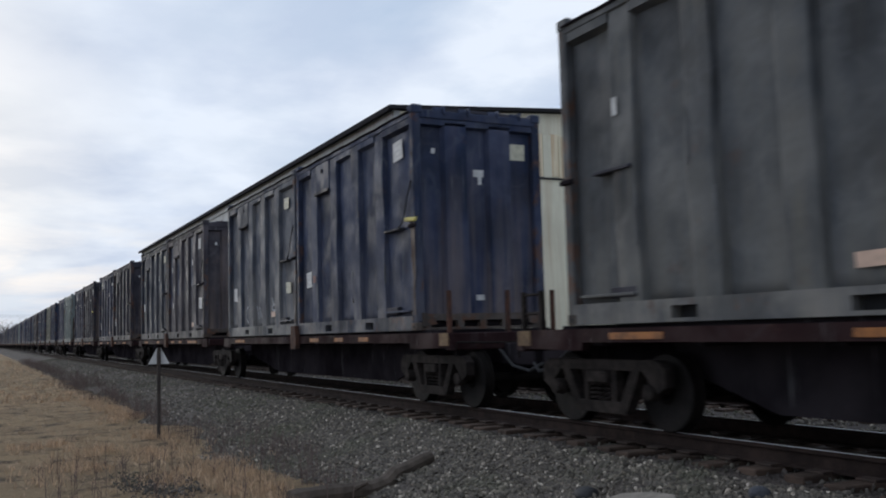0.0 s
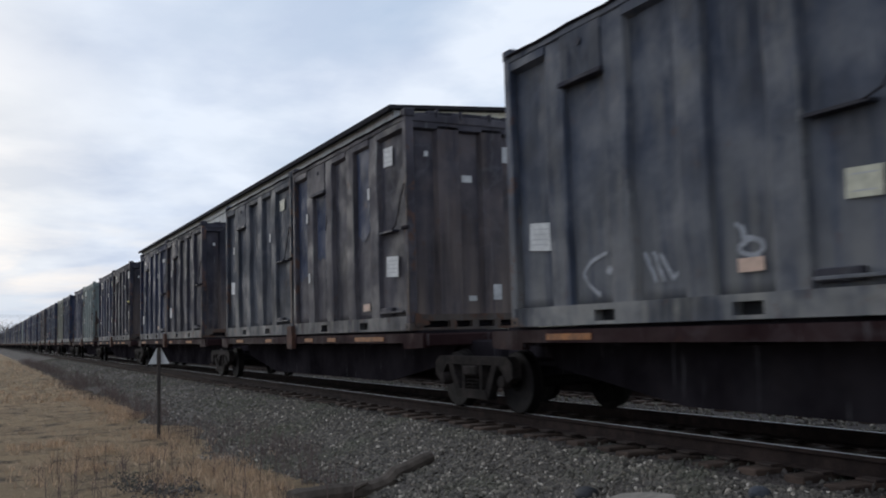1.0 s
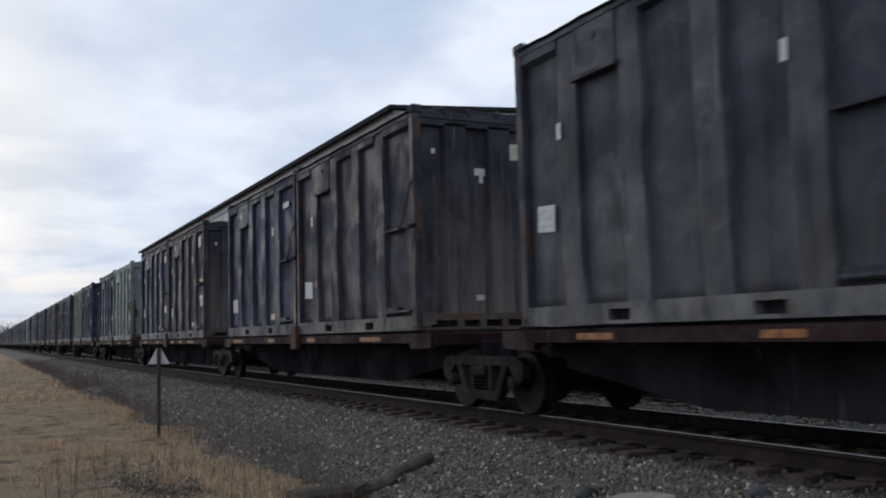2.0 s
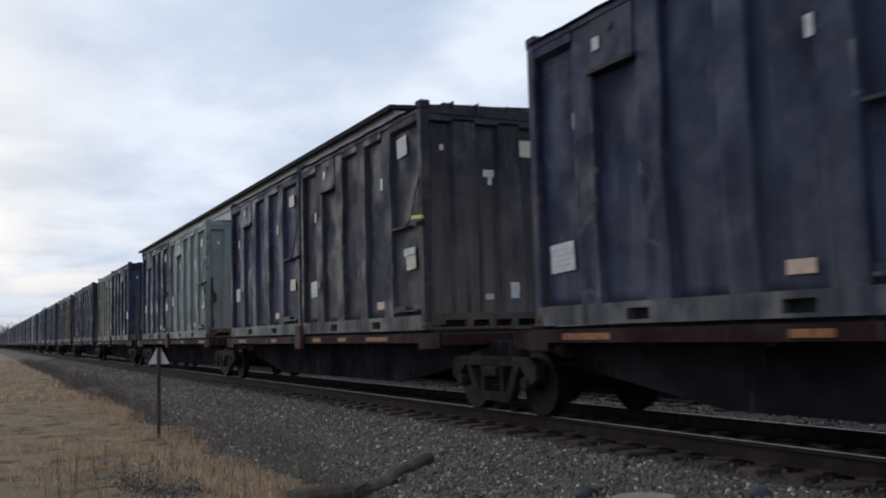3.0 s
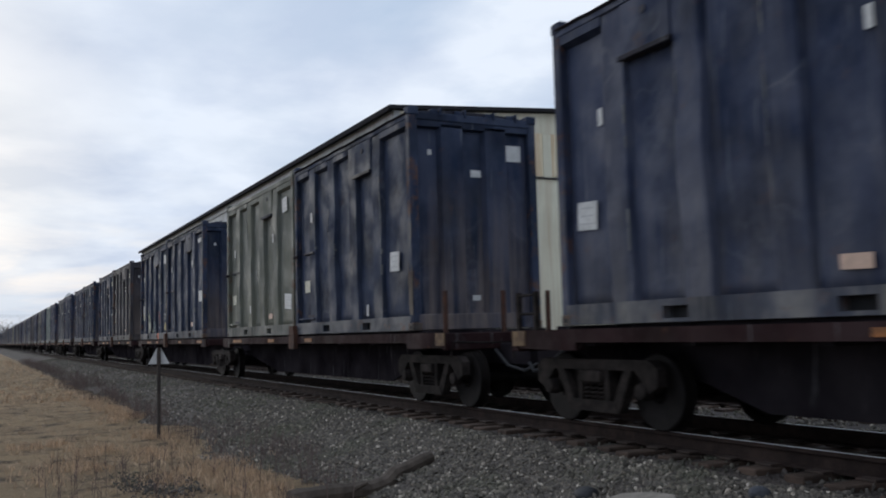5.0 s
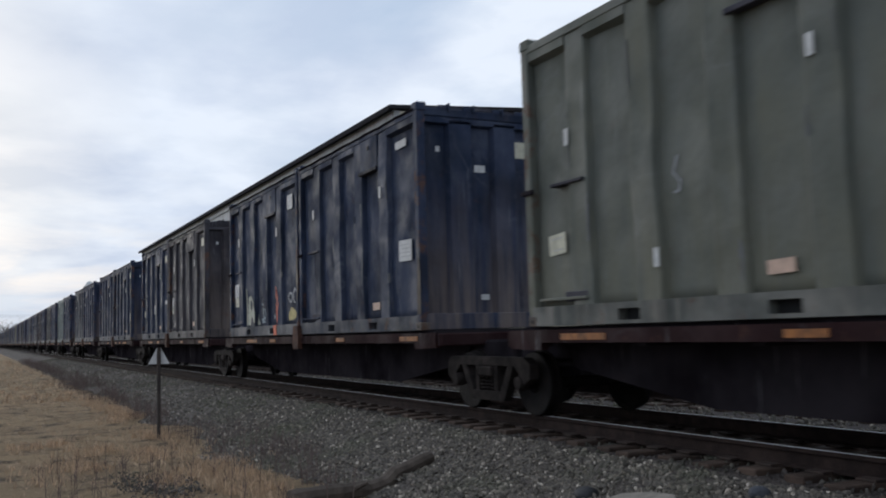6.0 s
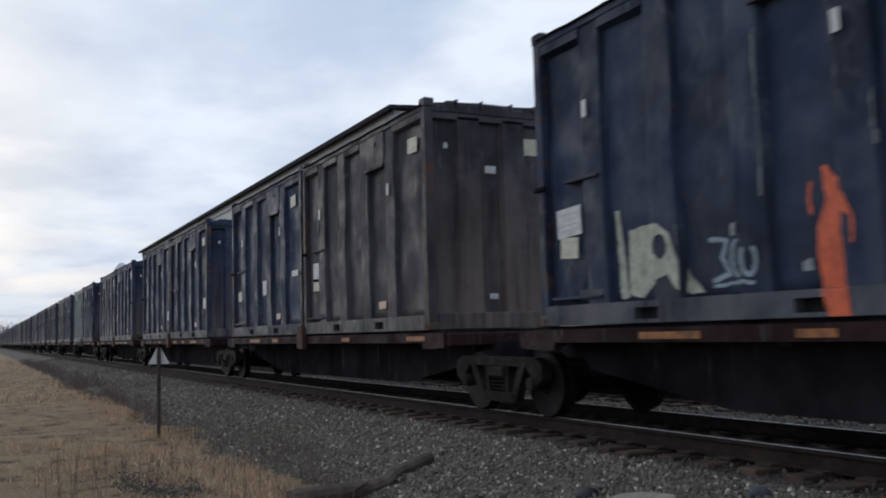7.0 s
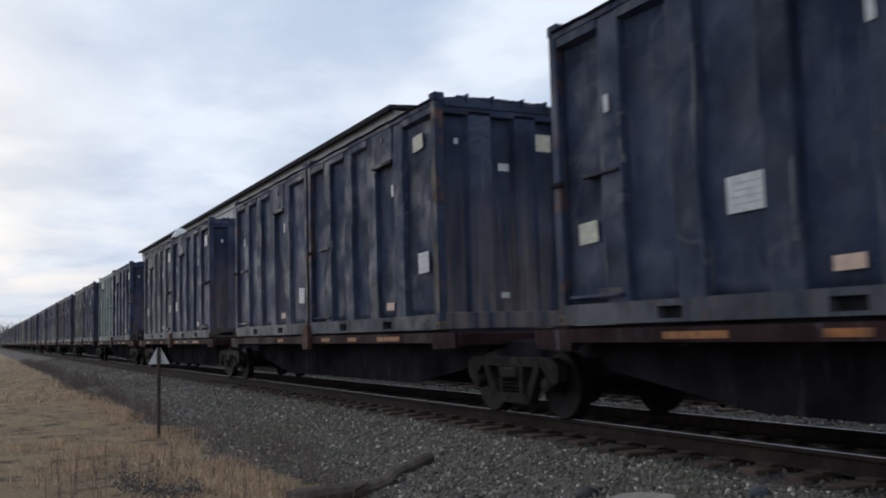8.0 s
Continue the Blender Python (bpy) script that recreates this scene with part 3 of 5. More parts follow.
def container_parts(paint):
    """The meshes of one container: front end at x = 0, rear end at x = -LEN, near side at y = -WID / 2."""
    m = PAINT[paint]
    h, w = HGT, WID / 2
    d = 0.105                                   # depth of the recessed panels
    out = []

    def add(name, make, material=m, label="", mat=None):
        out.append((name, kept((paint, name, len(out)) if material in (m, POST[paint], CAKED[paint], RAIL_PAINT[paint], RIB_PAINT[paint]) else (name, len(out)), make, material, name), label, mat or Matrix()))

    def post(x, y):
        return lambda: box(x - 0.075, x + 0.075, y - 0.075, y + 0.075, 0.12, h - 0.06, 0.015)
    for x in (-0.076, -LEN + 0.076):
        for y in (-w + 0.076, w - 0.076):
            add("corner_post", post(x, y), POST[paint])
    for s in (-1, 1):
        def wall(s=s):
            bm = bmesh.new()
            ya = s * (w - d)
            xs, zs = np.linspace(-LEN + 0.1, -0.1, 37), np.linspace(0.2, h - 0.1, 22)
            grid = [[bm.verts.new((x, ya + s * (0.026 * noise.noise(Vector((x * 1.3, z * 1.1, 4.0 + s))) + 0.010 * noise.noise(Vector((x * 3.1, z * 2.3, 8.0 + s)))), z)) for x in xs] for z in zs]
            for j in range(len(zs) - 1):
                for i in range(len(xs) - 1):
                    f = bm.faces.new((grid[j][i], grid[j][i + 1], grid[j + 1][i + 1], grid[j + 1][i]))
                    f.smooth = True
            back = bmesh.ops.extrude_face_region(bm, geom=bm.faces[:])
            bmesh.ops.translate(bm, vec=(0, -s * 0.03, 0), verts=[v for v in back["geom"] if isinstance(v, bmesh.types.BMVert)])
            bmesh.ops.recalc_face_normals(bm, faces=bm.faces[:])
            return bm
        add("side_wall", wall)
        for x in RIBS:
            def rib(x=x, s=s):
                bm = bmesh.new()
                rows = []
                for z in np.linspace(0.2, h - 0.13, 11):
                    n1 = 0.040 * noise.noise(Vector((x * 3.1, z * 0.9, 7.0 + s)))
                    n2 = 0.026 * noise.noise(Vector((x * 2.3, z * 1.4, 17.0 + s))) - 0.010
                    rows.append([bm.verts.new((x + a + n1 * b, s * (w - c + n2 * b), z)) for a, b, c in ((-0.225, 0.8, d + 0.02), (-0.195, 1, 0.022), (-0.175, 1, 0.012), (0.175, 1, 0.012), (0.195, 1, 0.022), (0.225, 0.8, d + 0.02))])
                for p, q in zip(rows, rows[1:]):
                    for i in range(6):
                        bm.faces.new((p[i], p[(i + 1) % 6], q[(i + 1) % 6], q[i]))
                bm.faces.new(rows[0]), bm.faces.new(rows[-1])
                bmesh.ops.recalc_face_normals(bm, faces=bm.faces[:])
                return bm
            # ribs take the paler copy, light included in its colour
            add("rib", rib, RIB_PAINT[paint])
        # slanted heads of the recessed bays
        for xb, xa in zip(BAY_EDGES, BAY_EDGES[1:]):
            xa, xb = xa + (0.19 if xa > -6 else 0.04), xb - (0.19 if xb < -1 else 0.04)

            def head(xa=xa, xb=xb, s=s):
                return prism([(s * (w - 0.012), h - 0.13), (s * (w - 0.012), h - 0.24), (s * (w - d - 0.015), h - 0.29), (s * (w - d - 0.015), h - 0.13)], "x", xa, xb)
            add("bay_head", head)
        add("top_rail", lambda s=s: box(-LEN + 0.1, -0.1, s * (w - 0.10), s * w, h - 0.135, h - 0.02, 0.012))

        def base_rail(s=s):
            """A deep bottom rail with two fork pockets through it."""
            cuts = [-LEN + 0.1, -4.36, -3.98, -2.20, -1.82, -0.1]
            return cells(cuts, [0.0, 0.04, 0.165, 0.235], lambda i, j: not (j == 1 and i in (1, 3)), lambda u, v, k: (u, s * (w + 0.004 - 0.16 * k), v))
        add("bottom_rail", base_rail, RAIL_PAINT[paint], "dust-caked bottom rail with fork pockets")
        # near-black blocks give the fork pockets their shade
        add("fork_pocket", lambda s=s: box(-4.38, -3.96, s * (w - 0.3), s * (w - 0.12), 0.03, 0.175), VOID)
        add("fork_pocket", lambda s=s: box(-2.22, -1.80, s * (w - 0.3), s * (w - 0.12), 0.03, 0.175), VOID)
    for x, sx in ((-0.13, 1), (-LEN + 0.13, -1)):
        def end(x=x, sx=sx):
            bm = box(min(x - sx * 0.02, x + sx * 0.012), max(x - sx * 0.02, x + sx * 0.012), -w + 0.12, w - 0.12, 0.25, h - 0.1)
            return bm
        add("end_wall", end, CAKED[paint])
        xe = x + sx * 0.13
        for y in (-0.42, 0.42):
            def erib(y=y, x=x, xe=xe, sx=sx):
                return prism([(x, y - 0.26), (x, y + 0.26), (xe - sx * 0.02, y + 0.20), (xe - sx * 0.02, y - 0.20)], "z", 0.22, h - 0.2)
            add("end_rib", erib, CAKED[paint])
        for y in (-0.79, 0.0, 0.79):
            add("panel_head", lambda y=y, x=x, xe=xe, sx=sx: prism([(x, h - 0.14), (xe - sx * 0.02, h - 0.14), (xe - sx * 0.02, h - 0.25), (x, h - 0.28)], "y", y - 0.40, y + 0.40))
        add("end_header", lambda x=x, xe=xe: box(min(x, xe), max(x, xe), -w + 0.10, w - 0.10, h - 0.15, h - 0.015, 0.012))
        for y in (-0.74, -0.28, 0.28, 0.72):
            def hinge(y=y, xe=xe, sx=sx):
                bm = box(min(xe - sx * 0.12, xe), max(xe - sx * 0.12, xe), y - 0.075, y + 0.075, h - 0.03, h + 0.045, 0.012)
                box(min(xe - sx * 0.09, xe + sx * 0.03), max(xe - sx * 0.09, xe + sx * 0.03), y + 0.09, y + 0.12, h - 0.06, h + 0.07, 0, bm)
                return bm
            add("lid_hinge", hinge)

        def sill(x=x, xe=xe):
            ys = [-w + 0.1, -0.96, -0.48, -0.36, -0.06, 0.06, 0.36, 0.48, 0.96, w - 0.1]
            return cells(ys, [0.0, 0.045, 0.15, 0.26], lambda i, j: not (j == 1 and i % 2), lambda u, v, k: (xe if k == 0 else x, u, v))
        add("end_sill", sill, SILL_DIRT, "rusty dirt-caked slotted end sill")
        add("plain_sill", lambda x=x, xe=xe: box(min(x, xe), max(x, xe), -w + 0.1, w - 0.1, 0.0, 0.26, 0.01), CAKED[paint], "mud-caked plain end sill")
    for x in (-0.09, -LEN + 0.09):
        for y in (-w + 0.082, w - 0.082):
            add("corner_casting", lambda x=x, y=y: box(x - 0.105, x + 0.105, y - 0.092, y + 0.095, h - 0.085, h + 0.065, 0.02))

            def foot(x=x, y=y):
                s, sx = (1 if y > 0 else -1), (1 if x > -1 else -1)
                bm = box(x - 0.095, x + 0.095, y - 0.090, y + 0.090, -0.005, 0.125, 0.012)
                return bm
            add("base_casting", foot, SILL_DIRT, "worn rusty corner casting")

            # flat near-black disc drawn as the shaded hole
            def hole(x=x, y=y):
                s = 1 if y > 0 else -1
                return prism([(x + 0.035 * math.cos(a), 0.055 + 0.028 * math.sin(a)) for a in np.linspace(0, 5.5, 8)], "y", y + s * 0.088, y + s * 0.0925)
            add("casting_hole", hole, VOID)
    for sy in (-1, 1):
        def lashing(sy=sy):
            bm = prism([(sy * (w - 0.10), 0.06)] + [(sy * (w - 0.10 - 0.25 * math.cos(a)), 0.09 + 0.19 * math.sin(a)) for a in np.linspace(0, 3.14 / 2, 7)] + [(sy * (w - 0.10), 0.28)], "x", 0.0, 0.025)
            return bm
        add("lashing_plate", lashing, SILL_DIRT, "rusty half-round lashing plate")
    def lid():
        bm = bmesh.new()
        xs, ys = np.linspace(-LEN + 0.04, -0.04, 12), np.linspace(-w + 0.04, w - 0.04, 7)
        g = [[bm.verts.new((x, y, h - 0.02 + 0.075 * (1 - (y / w) ** 2))) for x in xs] for y in ys]
        for j in range(6):
            for i in range(11):
                bm.faces.new((g[j][i], g[j][i + 1], g[j + 1][i + 1], g[j + 1][i]))
        b = bmesh.ops.extrude_face_region(bm, geom=bm.faces[:])
        bmesh.ops.translate(bm, vec=(0, 0, -0.05), verts=[v for v in b["geom"] if isinstance(v, bmesh.types.BMVert)])
        bmesh.ops.recalc_face_normals(bm, faces=bm.faces[:])
        return bm
    add("lid", lid, PAINT["black"], "dark bowed steel lid")
    add("floor", lambda: box(-LEN + 0.1, -0.1, -w + 0.16, w - 0.16, 0.06, 0.14), CAR_BLACK)
    # lid rope along the top rail
    def rope():
        pts = [(x, -w - 0.010, h - 0.040 + 0.006 * math.sin(x * 5.1) + 0.004 * math.sin(x * 13.0)) for x in np.linspace(-LEN + 0.1, -0.1, 26)]
        return tube(pts, 0.020, sides=5)
    add("lid_cable", rope, CAR_BLACK)

    # filler hatch high in one bay, latch bars and a bent strap in an end bay
    x = -4.46

    def hatch():
        return box(x - 0.40, x + 0.40, -w + 0.006, -w + 0.11, h - 0.72, h - 0.13, 0.012)
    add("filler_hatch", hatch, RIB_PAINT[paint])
    # black lip stands for the dark gap and shadow below the hatch
    add("hatch_lip", lambda: box(x - 0.43, x + 0.43, -w - 0.035, -w + 0.09, h - 0.765, h - 0.705, 0.008), PAINT["black"])
    add("hatch_eye", lambda: lathe([(-w - 0.012, 0.045), (-w + 0.01, 0.045)], 10), PAINT["black"], "", Matrix.Translation((x, 0, h - 0.30)))
    xa, xb = -1.26, -0.02
    add("latch_bar", lambda: box(xa, -0.60, -w - 0.012, -w + 0.11, 1.68, 1.72, 0.006), PAINT["black"])
    add("latch_bar", lambda: box(xa, xb - 0.25, -w - 0.008, -w + 0.09, 0.30, 0.335, 0.006))
    add("latch_box", lambda: box(xa, -0.80, -w + 0.02, -w + 0.11, 0.28, 0.40, 0.01), PAINT["black"])
    def strap():
        pts = [(-0.66, -w - 0.005, 1.70), (-0.46, -w - 0.02, 1.76), (-0.32, -w - 0.025, 1.93), (-0.20, -w - 0.03, 2.18), (-0.07, -w - 0.015, 2.42)]
        return tube(pts, 0.011, sides=5)
    add("latch_cable", strap, CAR_BLACK)
    add("latch", lambda: box(-0.20, 0.035, -w - 0.035, -w + 0.02, 1.66, 1.72, 0.01), CAR_BLACK)
    return out


def placard(parent, x, z, wx, wz, mat, y=None, tilt=0.0, bars=3):
    """A paper label on the near side, with rows of unreadable print."""
    y = (-WID / 2 + 0.085 - 0.028) if y is None else y
    key = ("placard", round(wx, 3), round(wz, 3), mat.name)
    ob = part("label", kept(key, lambda: box(-wx / 2, wx / 2, -0.003, 0.001, -wz / 2, wz / 2), mat, "label"), None, parent, {"white_label": "white paper label", "yellow_label": "yellowed paper label"}.get(mat.name, "faded pink label"))
    ob.matrix_basis = pose(x, y, z, 0, tilt, 0)
    for i in range(bars):
        ww = wx * (0.36, 0.30, 0.38)[i % 3]
        line = part("print_line", kept((*key, i % 3), lambda: box(-ww, ww, -0.0052, -0.0028, -wz * 0.022, wz * 0.022), INK, "print_line"), None, ob)
        line.matrix_basis = pose(0, 0, wz * (0.28 - 0.56 * i / max(1, bars - 1)))
    return ob


def end_label(parent, y, z, wy, wz, mat, sx=1):
    ob = part("label", kept(("elabel", wy, wz, mat.name), lambda: box(-0.002, 0.003, -wy / 2, wy / 2, -wz / 2, wz / 2), mat, "label"), None, parent, "pale sticker on the end wall")
    ob.matrix_basis = pose(-0.116 if abs(abs(y) - 0.42) > 0.26 else -0.018, y, z)
    return ob


RED_LABEL = plain("red_label", (0.15, 0.055, 0.055), 0.6)
# stickers on the near side: place along the container from its front end, height, kind
MARKS = {}
MARKS[1] = [(-5.14, 2.39, "s"), (-2.04, 0.45, "p")]
MARKS[2] = [(-5.54, 1.15, "w"), (-5.0, 1.13, "r"), (-0.77, 3.05, "w")]
MARKS[3] = [(-5.54, 1.12, "W"), (-2.02, 0.5, "p"), (-0.86, 3.03, "y"), (-0.76, 1.07, "y")]
MARKS[4] = [(-5.17, 2.45, "s"), (-5.05, 1.17, "s"), (-4.61, 3.16, "s"), (-2.04, 0.44, "p"), (-1.65, 2.47, "s"), (-0.93, 3.02, "w"), (-0.83, 1.1, "W")]
MARKS[5] = [(-5.66, 1.33, "w"), (-5.2, 2.34, "s"), (-4.59, 3.16, "s"), (-1.69, 2.33, "s"), (-0.93, 3.03, "y")]
MARKS[6] = [(-5.61, 0.93, "W"), (-5.11, 2.35, "s"), (-4.91, 1.02, "r")]
MARKS[7] = [(-5.65, 0.82, "W"), (-5.28, 2.43, "s"), (-4.71, 3.19, "h"), (-2.03, 0.44, "p"), (-1.72, 2.46, "s"), (-0.9, 3.0, "b")]
MARKS[8] = [(-5.57, 0.93, "w"), (-5.18, 2.41, "s"), (-5.04, 1.0, "r"), (-4.62, 3.2, "h"), (-1.96, 0.45, "p"), (-1.63, 2.55, "s"), (-0.92, 3.08, "w"), (-0.7, 1.29, "b"), (-0.65, 1.12, "y")]
MARKS[9] = [(-5.68, 1.11, "w"), (-5.23, 2.46, "s"), (-5.12, 1.15, "r"), (-4.66, 3.22, "h"), (-1.97, 0.45, "p"), (-1.62, 2.45, "s"), (-0.77, 3.02, "y"), (-0.74, 1.11, "y")]
MARKS[10] = [(-5.87, 1.35, "w"), (-5.22, 2.41, "s"), (-5.12, 1.33, "r"), (-4.52, 2.52, "h"), (-2.02, 0.43, "p"), (-1.55, 2.42, "s"), (-0.92, 3.01, "y"), (-0.77, 1.04, "y")]
MARKS[11] = [(-5.7, 1.26, "w"), (-5.38, 2.36, "s"), (-2.06, 0.44, "p"), (-1.79, 2.38, "s"), (-1.09, 3.06, "y"), (-0.83, 1.17, "y")]
MARKS[12] = [(-5.54, 1.01, "y"), (-5.01, 2.44, "s"), (-2.13, 0.39, "s"), (-0.87, 1.18, "w")]
MARKS[13] = [(-5.6, 0.99, "y"), (-5.22, 2.24, "s"), (-3.67, 0.67, "s"), (-2.1, 0.46, "p"), (-1.58, 2.3, "s"), (-0.88, 3.02, "w"), (-0.68, 0.76, "W")]
MARKS[14] = [(-5.2, 2.48, "s"), (-2.01, 0.45, "p"), (-1.58, 2.43, "s"), (-0.82, 3.14, "b"), (-0.72, 1.33, "W")]
MARKS[15] = [(-5.64, 0.92, "y"), (-5.63, 1.23, "W"), (-5.13, 2.5, "s"), (-1.60, 2.42, "s"), (-0.78, 3.03, "w")]
MARKS[16] = [(-5.58, 1.27, "t"), (-5.57, 1.01, "y"), (-5.1, 2.44, "s"), (-2.02, 0.46, "p"), (-1.52, 2.43, "s"), (-0.65, 3.03, "y")]
MARKS[17] = [(-5.61, 1.06, "y"), (-5.07, 2.46, "s"), (-3.12, 1.17, "W"), (-2.04, 0.44, "p"), (-1.63, 2.41, "s"), (-0.81, 3.01, "y"), (-0.73, 1.37, "b")]
MARKS[18] = [(-2.04, 0.42, "p"), (-1.67, 2.37, "s"), (-0.8, 3.03, "y"), (-0.68, 1.07, "w")]
MARKS[19] = [(-0.62, 0.84, "w"), (-1.60, 2.45, "s"), (-5.15, 2.45, "s"), (-2.0, 0.44, "p")]

TALK = {"midnight": "very dark blue waste container with scuffed ribs", "steel": "dark steel-blue waste container dulled by dust", "umber": "dust-browned steel waste container with bluer repainted panels", "ink": "very dark navy steel waste container on a rail car",
   
    "navy": "dusty navy-blue steel waste container on a rail car", "blue": "dark blue steel waste container with white stickers",
    "slate": "faded slate-blue steel waste container on a rail car", "grey": "scuffed grey steel waste container on a rail car",
    "brown": "grimy brown-black steel waste container on a rail car", "black": "blackened steel waste container with worn labels",
    "green": "pale grey-green steel waste container with a torn corner", "olive": "olive-grey steel waste container on a rail car",
    "beige": "weathered beige steel waste container on a rail car"}
MOVERS = []


def container(paint, x, turned, seed, near=True):
    """One container whose front end stands at x when the clip starts. turned: its latch end is at the rear."""
    r = random.Random(seed)
    top = tagged(new("waste_container"), TALK[paint], "waste container", "containers of the train")
    for name, mesh, label, mat in container_parts(paint):
        if not near and name in ("casting_hole", "fork_pocket", "hatch_eye", "lid_cable", "panel_head", "base_casting"):
            continue
        if not near and mesh.vertices[0].co.y > 0.5 and name in ("rib", "bay_head"):
            continue
        if name == ("end_sill" if turned else "plain_sill") or (name == "lid_cable" and paint in ("green", "olive")):
            continue
        if turned and name in ("lashing_plate", "latch_cable"):
            continue
        hatch = name in ("filler_hatch", "hatch_lip", "hatch_eye")
        if turned and hatch:
            mat = Matrix.Translation((2.36, 0, 0)) @ mat
        lone = name in ("latch_bar", "latch_box", "latch")
        if turned and lone:
            mirror = ("mirror", mesh.name)
            if mirror not in MESHES:
                c = mesh.copy()
                # mirrored along the length
                c.transform(Matrix.Translation((-LEN, 0, 0)) @ Matrix.Diagonal((-1, 1, 1, 1)))
                c.flip_normals()
                MESHES[mirror] = c
            mesh = MESHES[mirror]
        ob = part(name, mesh, None, top, label)
        ob.matrix_basis = mat
    if near:
        marks = MARKS.get(seed - 100)
        if marks is None:
            marks = [(-0.82, 3.02, "w"), (-5.6, 1.12, "w"), (-2.02, 0.44, "p")] + ([(-0.6, 1.1, "y")] if r.random() < 0.5 else []) + [(-1.6, 2.42, "s"), (-5.15, 2.4, "s")]
        for mx, mz, k in marks:
            wx, wz, mat, bars = {"w": (0.38, 0.33, WHITE, 3), "W": (0.50, 0.35, WHITE, 4), "y": (0.36, 0.25, YELLOW, 2), "p": (0.32, 0.13, PINK, 0), "r": (0.16, 0.14, RED_LABEL, 0), "s": (0.085, 0.20, WHITE, 0), "b": (0.44, 0.13, WHITE, 1), "h": (0.13, 0.15, WHITE, 0), "t": (0.34, 0.40, WHITE, 4)}[k]
            on_rib = any(abs(mx - q) < 0.24 for q in RIBS)
            placard(top, mx, mz, wx, wz, mat, y=-WID / 2 + (-0.004 if on_rib or k == "h" and mz > 2.9 else 0.078), tilt=r.uniform(-5.0, 5.0) if k in "Wwy" else r.uniform(-2, 2), bars=bars)
        end_label(top, -0.80, 2.95, 0.07, 0.09, WHITE)
        ty, tz = r.uniform(-0.04, 0.08), 2.60 + r.uniform(-0.06, 0.06)
        end_label(top, ty, tz, 0.20, 0.12, WHITE)
        if r.random() < 0.6 and not turned:
            end_label(top, ty + 0.02, tz - 0.12, 0.07, 0.14, WHITE)
        end_label(top, 0.80, 3.02, 0.34, 0.28, r.choice([WHITE, YELLOW]))
        end_label(top, 0.02, 0.52, 0.15, 0.09, WHITE)
        if r.random() < 0.4:
            end_label(top, 0.45, 0.62, 0.16, 0.26, WHITE)
    MOVERS.append((top, x - 0.0, BASE))
    return top


def truck_side():
    """A cast side frame: top chord, two slanted struts, bottom tie and pedestal jaws."""
    bm = prism([(-1.16, 0.63), (-1.02, 0.72), (1.02, 0.72), (1.16, 0.63), (1.16, 0.44), (1.02, 0.36), (0.95, 0.44), (0.78, 0.60), (-0.78, 0.60), (-0.95, 0.44), (-1.02, 0.36), (-1.16, 0.44)], "y", -0.07, 0.07)
    for s in (-1, 1):
        prism([(s * 0.74, 0.62), (s * 0.60, 0.62), (s * 0.34, 0.17), (s * 0.47, 0.12)], "y", -0.065, 0.065, bm)
        prism([(s * 0.30, 0.61), (s * 0.22, 0.61), (s * 0.22, 0.24), (s * 0.30, 0.24)], "y", -0.06, 0.06, bm)
    prism([(-0.47, 0.12), (0.47, 0.12), (0.40, 0.25), (-0.40, 0.25)], "y", -0.075, 0.075, bm)
    return bm


def springs():
    bm = bmesh.new()
    for x in (-0.14, 0.0, 0.14):
        pts = [(x + 0.055 * math.cos(a), 0.055 * math.sin(a), 0.25 + 0.20 * a / 25.2) for a in np.linspace(0, 25.2, 40)]
        tube(pts, 0.014, bm, 4)
    return bm


def wheel_profile():
    return [(-0.065, 0.30), (-0.065, 0.418), (0.045, 0.425), (0.055, 0.450), (0.075, 0.450), (0.075, 0.37), (0.03, 0.35), (0.02, 0.15), (0.06, 0.12), (0.06, 0.09), (-0.08, 0.09), (-0.08, 0.12), (-0.035, 0.15), (-0.025, 0.33)]


def axle_cap():
    return lathe([(-0.10, 0.05), (-0.095, 0.085), (-0.02, 0.10), (0.03, 0.10)], 14)


WHEELS = []


